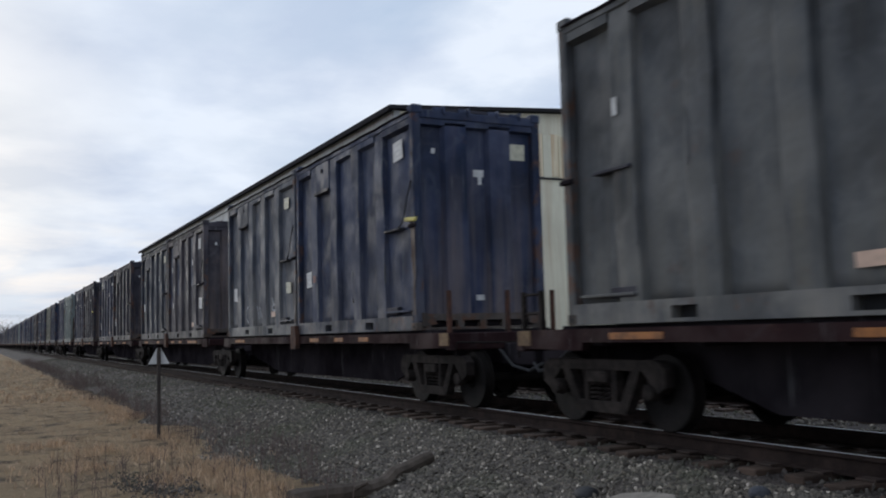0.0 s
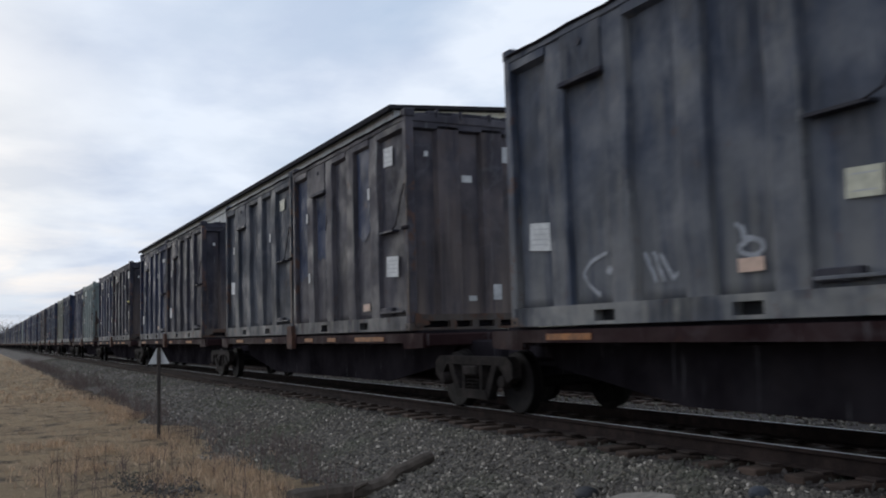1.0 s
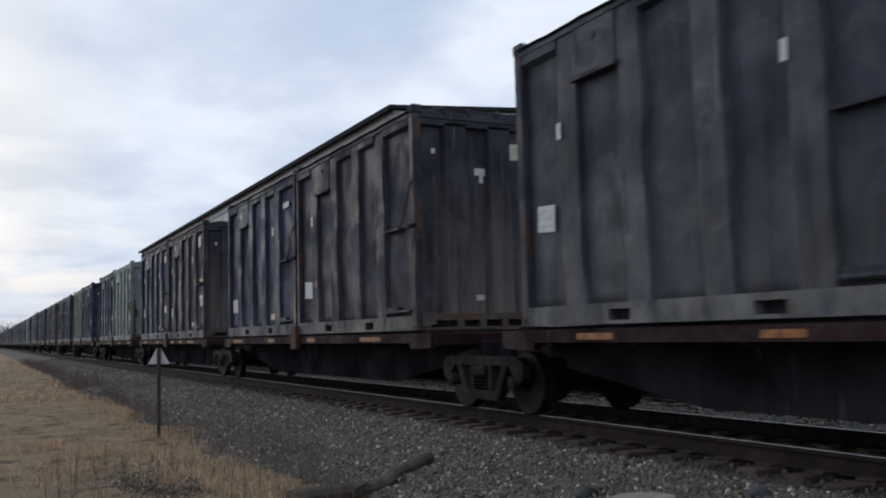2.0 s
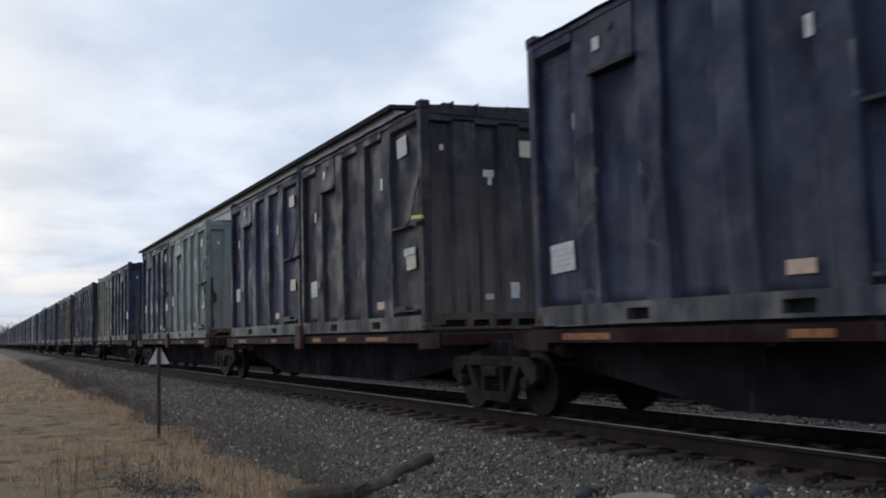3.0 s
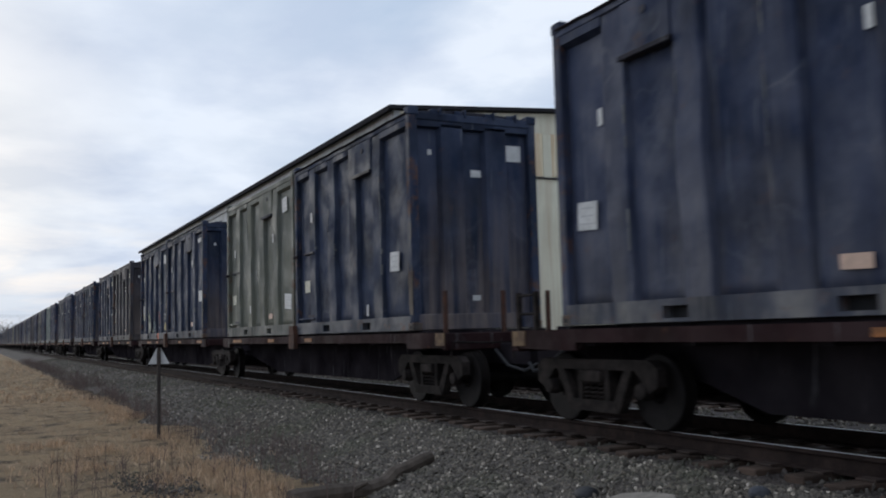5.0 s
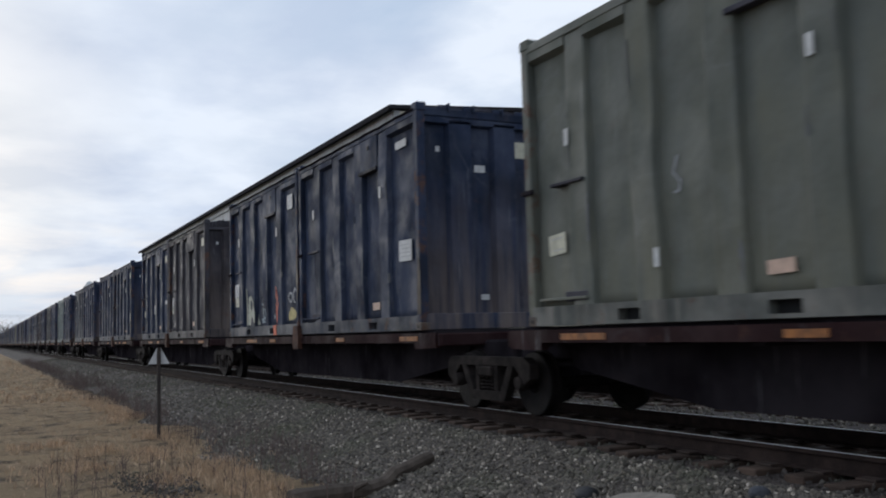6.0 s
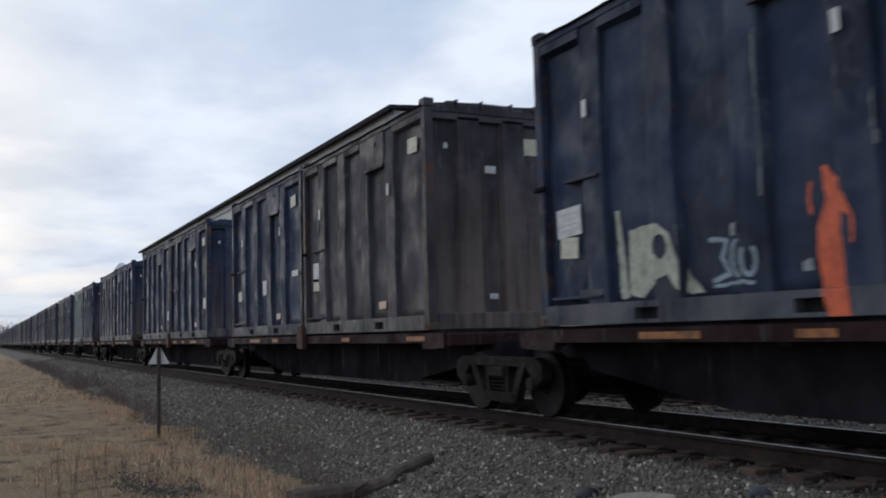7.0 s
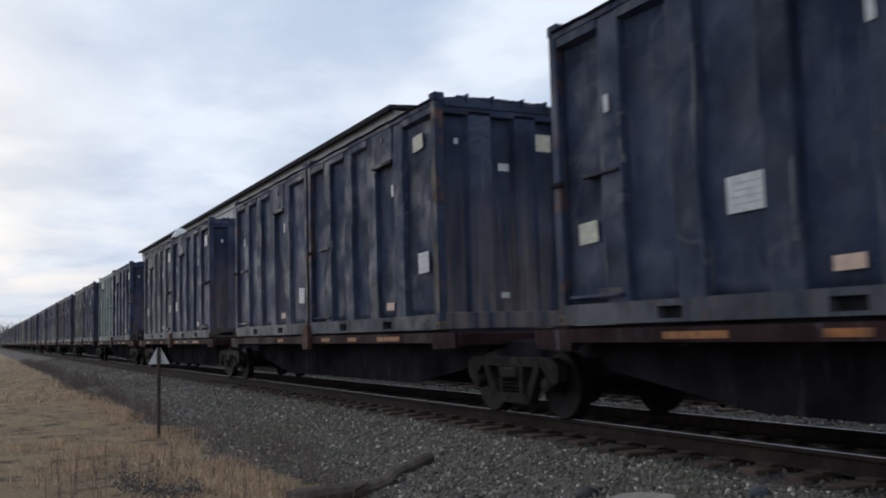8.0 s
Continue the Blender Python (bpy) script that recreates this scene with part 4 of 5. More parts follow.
def truck(car, x, x_car):
    """One four-wheel truck under a car, centred at x in the car's space."""
    for s in (-1, 1):
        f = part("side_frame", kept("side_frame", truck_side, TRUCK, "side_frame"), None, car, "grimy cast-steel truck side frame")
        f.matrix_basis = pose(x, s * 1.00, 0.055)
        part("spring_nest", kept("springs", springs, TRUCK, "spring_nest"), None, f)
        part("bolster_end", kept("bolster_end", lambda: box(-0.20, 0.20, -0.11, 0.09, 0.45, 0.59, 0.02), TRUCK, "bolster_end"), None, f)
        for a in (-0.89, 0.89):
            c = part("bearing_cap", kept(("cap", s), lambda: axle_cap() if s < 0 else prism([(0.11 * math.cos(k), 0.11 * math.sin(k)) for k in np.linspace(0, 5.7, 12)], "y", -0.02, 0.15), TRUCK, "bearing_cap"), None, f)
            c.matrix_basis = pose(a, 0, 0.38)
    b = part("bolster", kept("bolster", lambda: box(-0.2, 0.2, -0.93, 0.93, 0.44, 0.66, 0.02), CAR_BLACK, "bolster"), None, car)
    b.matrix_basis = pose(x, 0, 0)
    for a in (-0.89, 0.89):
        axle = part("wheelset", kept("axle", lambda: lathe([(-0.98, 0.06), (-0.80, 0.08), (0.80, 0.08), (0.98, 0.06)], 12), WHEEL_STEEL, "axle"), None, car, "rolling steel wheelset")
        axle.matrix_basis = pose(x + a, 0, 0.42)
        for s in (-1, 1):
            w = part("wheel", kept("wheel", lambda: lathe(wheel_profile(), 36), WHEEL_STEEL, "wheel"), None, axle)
            w.matrix_basis = pose(0, s * 0.765, 0, 0, 0, 0 if s < 0 else 180)
        rim = part("rim", kept("rim", lambda: lathe([(-0.8335, 0.345), (-0.8335, 0.405), (-0.829, 0.412), (-0.829, 0.338)], 36), RIM, "rim"), None, axle, "rubbed wheel rim")
        WHEELS.append((axle, x + a, x_car))


def side_sill(bolster_f, bolster_r):
    def make():
        z1, z0 = 1.128, 0.972
        return prism([(1.02 if bolster_f else 0.50, z1), (1.02 if bolster_f else 0.50, 0.90), (0.05, 0.88), (-0.24, 0.88), (-0.26, z0), (-LEN * 2 + 0.16, z0), (-LEN * 2 + 0.14, 0.88), (-LEN * 2 - 0.2, 0.88), (-LEN * 2 - (1.1 if bolster_r else 0.6), 0.90), (-LEN * 2 - (1.1 if bolster_r else 0.6), z1)], "y", -0.06, 0.06)
    return make


def end_railing():
    """Two posts and two bars at the near corner of the end platform."""
    bm = bmesh.new()
    for x in (-1.16, -0.74):
        box(x - 0.03, x + 0.03, -1.14, -1.08, 1.08, 1.62, 0, bm)
    for z in (1.34, 1.58):
        tube([(-1.16, -1.11, z), (-0.74, -1.11, z)], 0.018, bm, 5)
    return bm


# orange strips along the side sills: from, to
REFLECTORS = {0: [(-5.4, -4.9), (-3.9, -3.46), (-2.45, -1.5), (-11.7, -10.8), (-8.5, -8.05)]}
REFLECTORS[1] = [(-5.32, -4.76), (-3.8, -3.34), (-2.51, -2.05), (-11.65, -10.73)]
REFLECTORS[2] = [(-5.38, -4.88), (-3.96, -3.47), (-2.43, -1.08), (-11.27, -10.59), (-8.44, -7.92)]
REFLECTORS[3] = [(-11.88, -10.96), (-8.43, -7.95), (-5.51, -5.0), (-2.45, -1.5)]
REFLECTORS[4] = [(-5.43, -4.94), (-3.93, -3.49), (-2.45, -1.48), (-11.58, -10.89), (-8.52, -8.07)]
REFLECTORS[5] = [(-8.2, -7.71), (-3.88, -3.47), (-0.92, -0.11)]
REFLECTORS[6] = [(-11.78, -10.9), (-8.35, -7.86), (-5.55, -5.08)]
REFLECTORS[7] = [(-3.87, -3.43), (-0.82, -0.14), (-10.59, -9.68), (-8.5, -8.07)]
REFLECTORS[8] = [(-3.88, -3.45), (-0.84, -0.13), (-10.59, -9.66), (-8.57, -8.1)]


def rail_car(x, lead, trail, seed, near=True):
    """One unit of an articulated flat car for two containers; x is where its front container's front end stands at the start.
    lead, trail: it ends in a coupler and its own truck there, else it shares a truck with the next unit."""
    r = random.Random(seed)
    car = tagged(new("rail_car"), "dark oxide-red articulated flat car carrying two containers", "rail car", "cars of the train")
    back = -2 * LEN - SLOT
    for s in (-1, 1):
        sill = part("side_sill", kept(("sill", lead, trail), side_sill(lead, trail), CAR_RED, "side_sill"), None, car, "rusty oxide-red side sill")
        sill.matrix_basis = pose(0, s * 1.17, 0)
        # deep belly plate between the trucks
        belly = part("belly_plate", kept(("belly", lead, trail), lambda: prism([(-1.0 if lead else 0.3, 0.95), (-1.3 if lead else 0.0, 0.62), (-2.5, 0.25), (back + 2.5, 0.25), (back + (1.3 if trail else 0.0), 0.62), (back + (1.0 if trail else -0.3), 0.95)], "y", -0.02, 0.02), CAR_BLACK, "belly_plate"), None, car, "near-black fish-belly plate")
        belly.matrix_basis = pose(0, s * 0.50, 0)
        for xa, xb in REFLECTORS.get(seed - 300) or [q for q in REFLECTORS[0] if r.random() < 0.7]:
            half = round((xb - xa) / 2, 2)
            st = part("reflector", kept(("reflector", half), lambda: box(-half, half, -0.006, 0.006, 1.005, 1.080), ORANGE, "reflector"), None, car, "dirty orange reflective strip")
            st.matrix_basis = pose((xa + xb) / 2, s * 1.233, 0)
        # twist-lock pedestals under the meeting corners
        for px in (-LEN - SLOT / 2,):
            p = part("pedestal", kept("pedestal", lambda: prism([(-0.17, 0.86), (0.17, 0.86), (0.20, 1.10), (0.14, 1.36), (-0.14, 1.36), (-0.20, 1.10)], "y", -0.05, 0.05), RUST_POST, "pedestal"), None, car, "rust-orange container pedestal")
            p.matrix_basis = pose(px, s * 1.262, 0)
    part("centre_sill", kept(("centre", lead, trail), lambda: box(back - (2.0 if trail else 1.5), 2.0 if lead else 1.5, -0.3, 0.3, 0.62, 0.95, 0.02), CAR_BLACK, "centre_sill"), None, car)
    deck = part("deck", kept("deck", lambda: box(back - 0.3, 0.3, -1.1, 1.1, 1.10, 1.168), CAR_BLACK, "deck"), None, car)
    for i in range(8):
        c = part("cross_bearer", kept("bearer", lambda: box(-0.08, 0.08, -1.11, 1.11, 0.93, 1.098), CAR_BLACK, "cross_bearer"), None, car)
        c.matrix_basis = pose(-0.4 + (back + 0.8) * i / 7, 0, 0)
    for at, has, sg in ((0.0, lead, 1), (back, trail, -1)):
        if has:
            e = part("end_sill", kept(("end_sill", sg), lambda: box(sg * 1.02 if sg > 0 else -1.18, 1.18 if sg > 0 else -1.02, -1.23, 1.23, 0.86, 1.12, 0.015), CAR_RED, "end_sill"), None, car, "rusty end sill")
            e.matrix_basis = pose(at, 0, 0)
            p = part("end_platform", kept(("end_platform", sg), lambda: box(0.3 if sg > 0 else -1.05, 1.05 if sg > 0 else -0.3, -1.15, 1.15, 1.06, 1.11), CAR_RED, "end_platform"), None, car)
            p.matrix_basis = pose(at, 0, 0)
            for y in (-0.95, 0.10, 0.95) if sg > 0 else (0.5, 1.0):
                q = part("stanchion", kept("stanchion", lambda: box(-0.032, 0.032, -0.032, 0.032, 1.1, 1.78, 0.006), RUST_POST, "stanchion"), None, car, "red-brown steel stanchion")
                q.matrix_basis = pose(at + sg * 0.62, y, 0)
            if sg < 0:
                rail = part("end_railing", kept("end_railing", end_railing, TRUCK, "end_railing"), None, car, "low dark steel end railing")
                rail.matrix_basis = pose(at, 0, 0)
            k = part("coupler", kept(("coupler", sg), lambda: prism([(sg * 1.1, -0.12), (sg * 1.9, -0.10), (sg * 2.18, -0.2), (sg * 2.25, 0.05), (sg * 2.05, 0.2), (sg * 1.8, 0.11), (sg * 1.1, 0.12)], "z", 0.68, 0.95), CAR_BLACK, "coupler"), None, car, "cast knuckle coupler")
            k.matrix_basis = pose(at, 0, 0)
            for y in (-1.236, 1.236):
                ep = part("end_plate", kept("end_plate", lambda: box(-0.15, 0.15, -0.008, 0.008, 0.93, 1.12, 0.004), END_PLATE, "end_plate"), None, car, "dirty ochre plate on the car end")
                ep.matrix_basis = pose(at + sg * 0.98, y, 0)
            lv = part("uncoupling_lever", kept(("lever", sg), lambda: tube([(sg * 1.22, -1.18, 0.78), (sg * 1.24, -1.15, 0.98), (sg * 1.26, -0.5, 0.96), (sg * 1.9, -0.1, 0.98)], 0.015), TRUCK, "uncoupling_lever"), None, car, "bent uncoupling lever")
            lv.matrix_basis = pose(at, 0, 0)
            bw = part("brake_hose", kept(("hose", sg), lambda: tube([(sg * 1.2, -0.4, 0.85), (sg * 1.6, -0.42, 0.62), (sg * 2.0, -0.38, 0.55), (sg * 2.25, -0.3, 0.66)], 0.025), DARK_RUBBER, "brake_hose"), None, car)
            bw.matrix_basis = pose(at, 0, 0)
        else:
            a = part("articulation", kept(("artic", sg), lambda: box(0.0 if sg > 0 else -1.5, 1.5 if sg > 0 else 0.0, -0.42, 0.42, 0.72, 1.0, 0.03), CAR_BLACK, "articulation"), None, car, "articulated joint over the shared truck")
            a.matrix_basis = pose(at, 0, 0)
            d = part("end_apron", kept(("apron", sg), lambda: box(0.1 if sg > 0 else -0.62, 0.62 if sg > 0 else -0.1, -1.18, 1.18, 0.92, 1.12, 0.02), CAR_RED, "end_apron"), None, car)
            d.matrix_basis = pose(at, 0, 0)
    if lead:
        truck(car, 0.19, x)
    else:
        truck(car, 1.77, x)
    if trail:
        truck(car, back + 0.35, x)
    MOVERS.append((car, x, 0.0))
    return car


# front container, rear container, which of them are turned; the cars come in fives, with a coupler between the packs
PITCH, COUPLED = 15.71, 16.75
PAIRS = [("grey", "grey", 0, 1), ("blue", "slate", 0, 0), ("umber", "steel", 0, 0), ("black", "midnight", 0, 0), ("black", "midnight", 0, 0), ("green", "navy", 0, 0),
         ("ink", "olive", 1, 1), ("ink", "ink", 1, 1), ("brown", "ink", 1, 1), ("ink", "navy", 1, 1), ("navy", "slate", 0, 0), ("navy", "green", 0, 0)]
_r = random.Random(5)
for _k in range(18):
    PAIRS.append((_r.choice(["navy", "slate", "navy", "brown"]), _r.choice(["navy", "slate", "grey", "black", "beige"]), 0, _k % 2))
UNITS, _x = [], 3.0
for _k, _p in enumerate(PAIRS):
    UNITS.append((_x, *_p))
    _x -= COUPLED if _k % 5 == 0 else PITCH
for _i, (_x, _a, _b, _ta, _tb) in enumerate(UNITS):
    _near = _i < 15
    container(_a, _x, bool(_ta), 100 + 2 * _i, _near)
    container(_b, _x - LEN - SLOT, bool(_tb), 101 + 2 * _i, _near)
    rail_car(_x, _i % 5 == 1, _i % 5 == 0, 300 + _i, _near)


THINGS = [m[0] for m in MOVERS if m[0].name.startswith("waste")]
SPRAY = {"orange": plain("orange_spray_paint", (0.58, 0.10, 0.035), 0.6, grain=0.25), "pale": plain("pale_spray_paint", (0.33, 0.34, 0.27), 0.6, grain=0.3),
         "blue": plain("pale_blue_spray_paint", (0.20, 0.26, 0.30), 0.6, grain=0.3), "dark": plain("worn_dark_spray", (0.075, 0.09, 0.095), 0.7, grain=0.3), "yellow": plain("yellow_spray_paint", (0.42, 0.34, 0.12), 0.6, grain=0.3), "white": plain("thin_white_spray_paint", (0.26, 0.27, 0.29), 0.6, grain=0.3)}


def side_depth(x, z):
    """How far the near side stands in from the outer face, at a place along and up the side."""
    if z < 0.235:
        return -0.004
    if x > -0.155 or x < -LEN + 0.155:
        return 0.004
    d = 0.105 - (0.026 * noise.noise(Vector((x * 1.3, z * 1.1, 3.0))) + 0.010 * noise.noise(Vector((x * 3.1, z * 2.3, 7.0))))
    for q in RIBS:
        f = abs(x - q)
        if f < 0.225:
            top = 0.012 + (0.010 - 0.026 * noise.noise(Vector((q * 2.3, z * 1.4, 16.0))))
            d = min(d, top if f < 0.185 else top + (0.105 - top) * min(1, (f - 0.185) / 0.04))
    return d


def film(name, thing, inside, x0, x1, z0, z1, material, label, cell=0.022):
    """A ragged film of paint lying on the ribs and panels of the near side, wherever inside(x, z) holds."""
    verts, faces, vert = [], [], {}
    nx, nz = int((x1 - x0) / cell) + 1, int((z1 - z0) / cell) + 1

    def at(i, j):
        if (i, j) not in vert:
            x, z = x0 + i * cell, z0 + j * cell
            vert[i, j] = len(verts)
            verts.append((x, -WID / 2 + side_depth(x, z) - 0.010, z))
        return vert[i, j]
    for i in range(nx):
        for j in range(nz):
            x, z = x0 + (i + 0.5) * cell, z0 + (j + 0.5) * cell
            k = 0.016 * noise.noise(Vector((x * 8, z * 8, 1.0)))
            if inside(x + k, z + k):
                faces.append((at(i, j), at(i + 1, j), at(i + 1, j + 1), at(i, j + 1)))
    ob = new(name, raw_mesh(name, verts, faces, material))
    ob.parent = thing
    return tagged(ob, label)


def polygon(points):
    def test(x, z):
        hit = False
        for (ax, az), (bx, bz) in zip(points, points[1:] + points[:1]):
            if (az > z) != (bz > z) and x < ax + (bx - ax) * (z - az) / (bz - az):
                hit = not hit
        return hit
    return test


def stroke(points, wide):
    def test(x, z):
        for (ax, az), (bx, bz) in zip(points, points[1:]):
            ux, uz = bx - ax, bz - az
            f = max(0.0, min(1.0, ((x - ax) * ux + (z - az) * uz) / (ux * ux + uz * uz + 1e-9)))
            if math.hypot(x - ax - f * ux, z - az - f * uz) < wide / 2:
                return True
        return False
    return test


def ring(x, z, rx, rz, start=0.0, sweep=6.3):
    return [(x + rx * math.cos(start + sweep * i / 14), z + rz * math.sin(start + sweep * i / 14)) for i in range(15)]


def sprayed(thing, colour, x0, x1, z0, z1, *tests):
    film("graffiti", thing, lambda x, z: any(t(x, z) for t in tests), x0, x1, z0, z1, SPRAY[colour], colour + " sprayed graffiti", 0.012)


def markings():
    g = THINGS[15]
    sprayed(g, "orange", -2.2, -1.4, 0.24, 1.4, polygon([(-1.98, 0.24), (-1.68, 0.24), (-1.74, 0.45), (-1.77, 0.72), (-1.72, 0.92), (-1.63, 0.80), (-1.60, 0.88), (-1.70, 1.08), (-1.80, 1.18), (-1.86, 1.28), (-1.93, 1.25), (-1.90, 0.98), (-1.99, 0.78), (-2.01, 0.50)]),
            stroke([(-2.05, 1.14), (-2.08, 0.98), (-2.06, 0.88)], 0.030), stroke([(-1.60, 0.84), (-1.575, 0.68), (-1.60, 0.60)], 0.030))
    sprayed(g, "orange", -2.0, -1.5, 0.0, 0.235, polygon([(-1.84, 0.0), (-1.62, 0.0), (-1.64, 0.24), (-1.90, 0.24)]))
    sprayed(g, "pale", -4.9, -3.3, 0.24, 1.4, polygon([(-4.74, 1.25), (-4.66, 1.25), (-4.56, 0.27), (-4.70, 0.27)]))
    hole = polygon(ring(-3.93, 0.78, 0.11, 0.13))
    bubble = polygon([(-4.55, 0.30), (-4.52, 1.00), (-4.20, 1.04), (-3.95, 1.02), (-3.76, 0.88), (-3.72, 0.70), (-3.62, 0.52), (-3.38, 0.27), (-3.66, 0.28), (-3.84, 0.48), (-4.10, 0.42), (-4.30, 0.27)])
    sprayed(g, "pale", -4.6, -3.3, 0.24, 1.2, lambda x, z: bubble(x, z) and not hole(x, z))
    sprayed(g, "blue", -3.4, -2.5, 0.24, 0.95, stroke([(-3.28, 0.78), (-3.06, 0.76), (-3.14, 0.60), (-3.04, 0.44), (-3.26, 0.38)], 0.055), stroke(ring(-2.94, 0.58, 0.07, 0.15), 0.05), stroke(ring(-2.72, 0.55, 0.09, 0.14, 2.4, 4.6), 0.055),
            stroke([(-3.26, 0.33), (-2.84, 0.35), (-2.68, 0.33)], 0.035))
    sprayed(g, "white", -3.1, -2.0, 0.24, 1.0, polygon([(-3.0, 0.79), (-2.86, 0.79), (-2.86, 0.90), (-3.0, 0.91)]), polygon([(-2.16, 0.40), (-2.06, 0.40), (-2.08, 0.50), (-2.15, 0.49)]))
    sprayed(g, "white", -1.1, -0.2, 0.6, 1.2, stroke(ring(-0.84, 0.84, 0.12, 0.10), 0.06), stroke(ring(-0.55, 0.88, 0.09, 0.15, 0.5, 4.2), 0.05))
    sprayed(g, "yellow", -1.1, -0.2, 0.28, 0.7, polygon([(-0.98, 0.32), (-0.52, 0.34), (-0.38, 0.46), (-0.58, 0.58), (-0.80, 0.62), (-1.0, 0.46)]))
    h = THINGS[3]
    sprayed(h, "white", -4.8, -3.0, 0.28, 1.0, stroke([(-4.22, 0.80), (-4.52, 0.72), (-4.66, 0.60), (-4.58, 0.46), (-4.36, 0.34)], 0.05), stroke(ring(-4.16, 0.60, 0.03, 0.03), 0.05),
            stroke([(-3.56, 0.74), (-3.40, 0.44)], 0.05), stroke([(-3.42, 0.72), (-3.26, 0.44)], 0.05), stroke([(-3.30, 0.70), (-3.12, 0.44), (-3.06, 0.50)], 0.045))
    sprayed(h, "white", -2.4, -1.7, 0.28, 1.0, stroke([(-2.20, 0.90), (-2.14, 0.86), (-2.10, 0.70)], 0.05), stroke(ring(-2.02, 0.66, 0.14, 0.08), 0.05))
    sprayed(THINGS[13], "white", -3.6, -3.2, 1.2, 1.8, stroke([(-3.40, 1.68), (-3.47, 1.52), (-3.36, 1.42), (-3.38, 1.33), (-3.46, 1.33)], 0.025))
    # worn dark scrawls low on the pale container
    for x0, x1, z0, z1 in ((-2.50, -1.66, 0.42, 0.95), (-4.85, -4.02, 0.30, 0.72)):
        film("scrawl", THINGS[10], lambda x, z: abs(noise.noise(Vector((x * 3.6, z * 4.2, 5.0)))) < 0.085, x0, x1, z0, z1, SPRAY["dark"], "worn dark scrawl")
    # the grimy container keeps bluer panels where it was repainted
    for x0, x1, z0, z1 in ((-2.42, -1.76, 1.75, 3.36), (-6.02, -5.30, 1.2, 3.36), (-4.76, -4.12, 1.5, 2.86)):
        film("repainted_panel", THINGS[4], lambda x, z: z > z0 + 0.25 * noise.noise(Vector((x * 2.5, 0, z0))), x0, x1, z0 - 0.2, z1, PAINT["navy"], "bluer repainted panel", 0.03)
    # paint scraped to pale metal along the edges of the ribs
    for k in range(1, 20):
        r = random.Random(700 + k)
        strips = []
        for _ in range(7):
            q, side, z0 = r.choice(RIBS), r.choice((-0.175, 0.175, 0.175)), r.uniform(0.3, 2.6)
            strips.append((q + side, z0, z0 + r.uniform(0.25, 0.9), r.uniform(0.010, 0.022)))

        def scraped(x, z):
            for x0, z0, z1, wide in strips:
                if z0 < z < z1 and abs(x - x0 - 0.02 * noise.noise(Vector((x0, z * 2.5, 0)))) < wide * (0.75 + 1.1 * noise.noise(Vector((x0 * 7, z * 5, 3)))):
                    return True
            return False
        tagged(film("scraped_edges", THINGS[k], scraped, -5.3, -1.2, 0.3, 3.45, SCRAPED, "pale scraped rib edges", 0.016), kind="stuff")
    # rust bleeding down the torn front corner of the pale container
    verts, faces = [], []
    for j in range(60):
        for i in range(14):
            y, z = -1.09 + 0.026 * i, 0.30 + 0.026 * j
            if noise.noise(Vector((y * 5, z * 1.6, 4.0))) + 0.9 * (1 - i / 9) - 0.35 * z / 1.8 > 0.05:
                n = len(verts)
                verts += [(-0.108, y, z), (-0.108, y + 0.026, z), (-0.108, y + 0.026, z + 0.026), (-0.108, y, z + 0.026)]
                faces.append((n, n + 1, n + 2, n + 3))
    stain = new("rust_stain", raw_mesh("rust_stain", verts, faces, RUST_STAIN))
    stain.parent = THINGS[10]
    tagged(stain, "brown rust stain")
    bm = bmesh.new()
    bmesh.ops.create_icosphere(bm, subdivisions=3, radius=0.30)
    for v in bm.verts:
        v.co *= 1 + 0.4 * noise.noise(v.co * 3.0)
    bundle = part("loose_sheet", bm, WHITE, THINGS[21], "bunched pale plastic sheet caught on the lid")
    bundle.matrix_basis = pose(-0.25, -0.85, HGT + 0.16)
    # yellow straps on the latches
    for k, x in ((2, 0.0), (8, -0.06)):
        st = part("strap", box(-0.26, 0.16, -0.02, 0.02, -0.03, 0.035, 0.012), STRAP, THINGS[k], "yellow webbing strap")
        st.matrix_basis = pose(x, -WID / 2 - 0.045, 1.78, 4, 5, 0)
    # torn corner of the pale container: bent sheet, hanging bar and a rusted latch
    top = THINGS[10]
    part("torn_sheet", prism([(-0.40, 1.02), (-0.30, 0.98), (-0.10, 1.16), (0.0, 1.20), (-0.01, 1.34), (-0.16, 1.22), (-0.26, 1.12)], "y", -WID / 2 - 0.06, -WID / 2 - 0.045), RAIL_GREY, top, "bent torn steel sheet")
    part("torn_flap", prism([(-0.14, 1.36), (-0.03, 1.30), (-0.02, 1.60), (-0.10, 1.66)], "y", -WID / 2 - 0.035, -WID / 2 - 0.02), RAIL_GREY, top, "curled edge of torn sheet")
    part("bent_bar", tube([(-0.30, -WID / 2 - 0.03, 1.70), (-0.05, -WID / 2 - 0.05, 1.68), (0.10, -WID / 2 - 0.04, 1.70)], 0.022), RUST_POST, top, "rusty bent latch bar")
    part("bent_bar", tube([(-0.16, -WID / 2 - 0.04, 1.66), (-0.04, -WID / 2 - 0.05, 1.46), (0.0, -WID / 2 - 0.03, 1.30)], 0.016), RUST_POST, top, "rusty bent latch bar")
    film("rust_strip", top, lambda x, z: noise.noise(Vector((x * 3, z * 0.8, 2.0))) > -0.25, -0.30, -0.155, 1.75, 2.9, RUST_POST, "brown rust bleeding down the corner", 0.024)
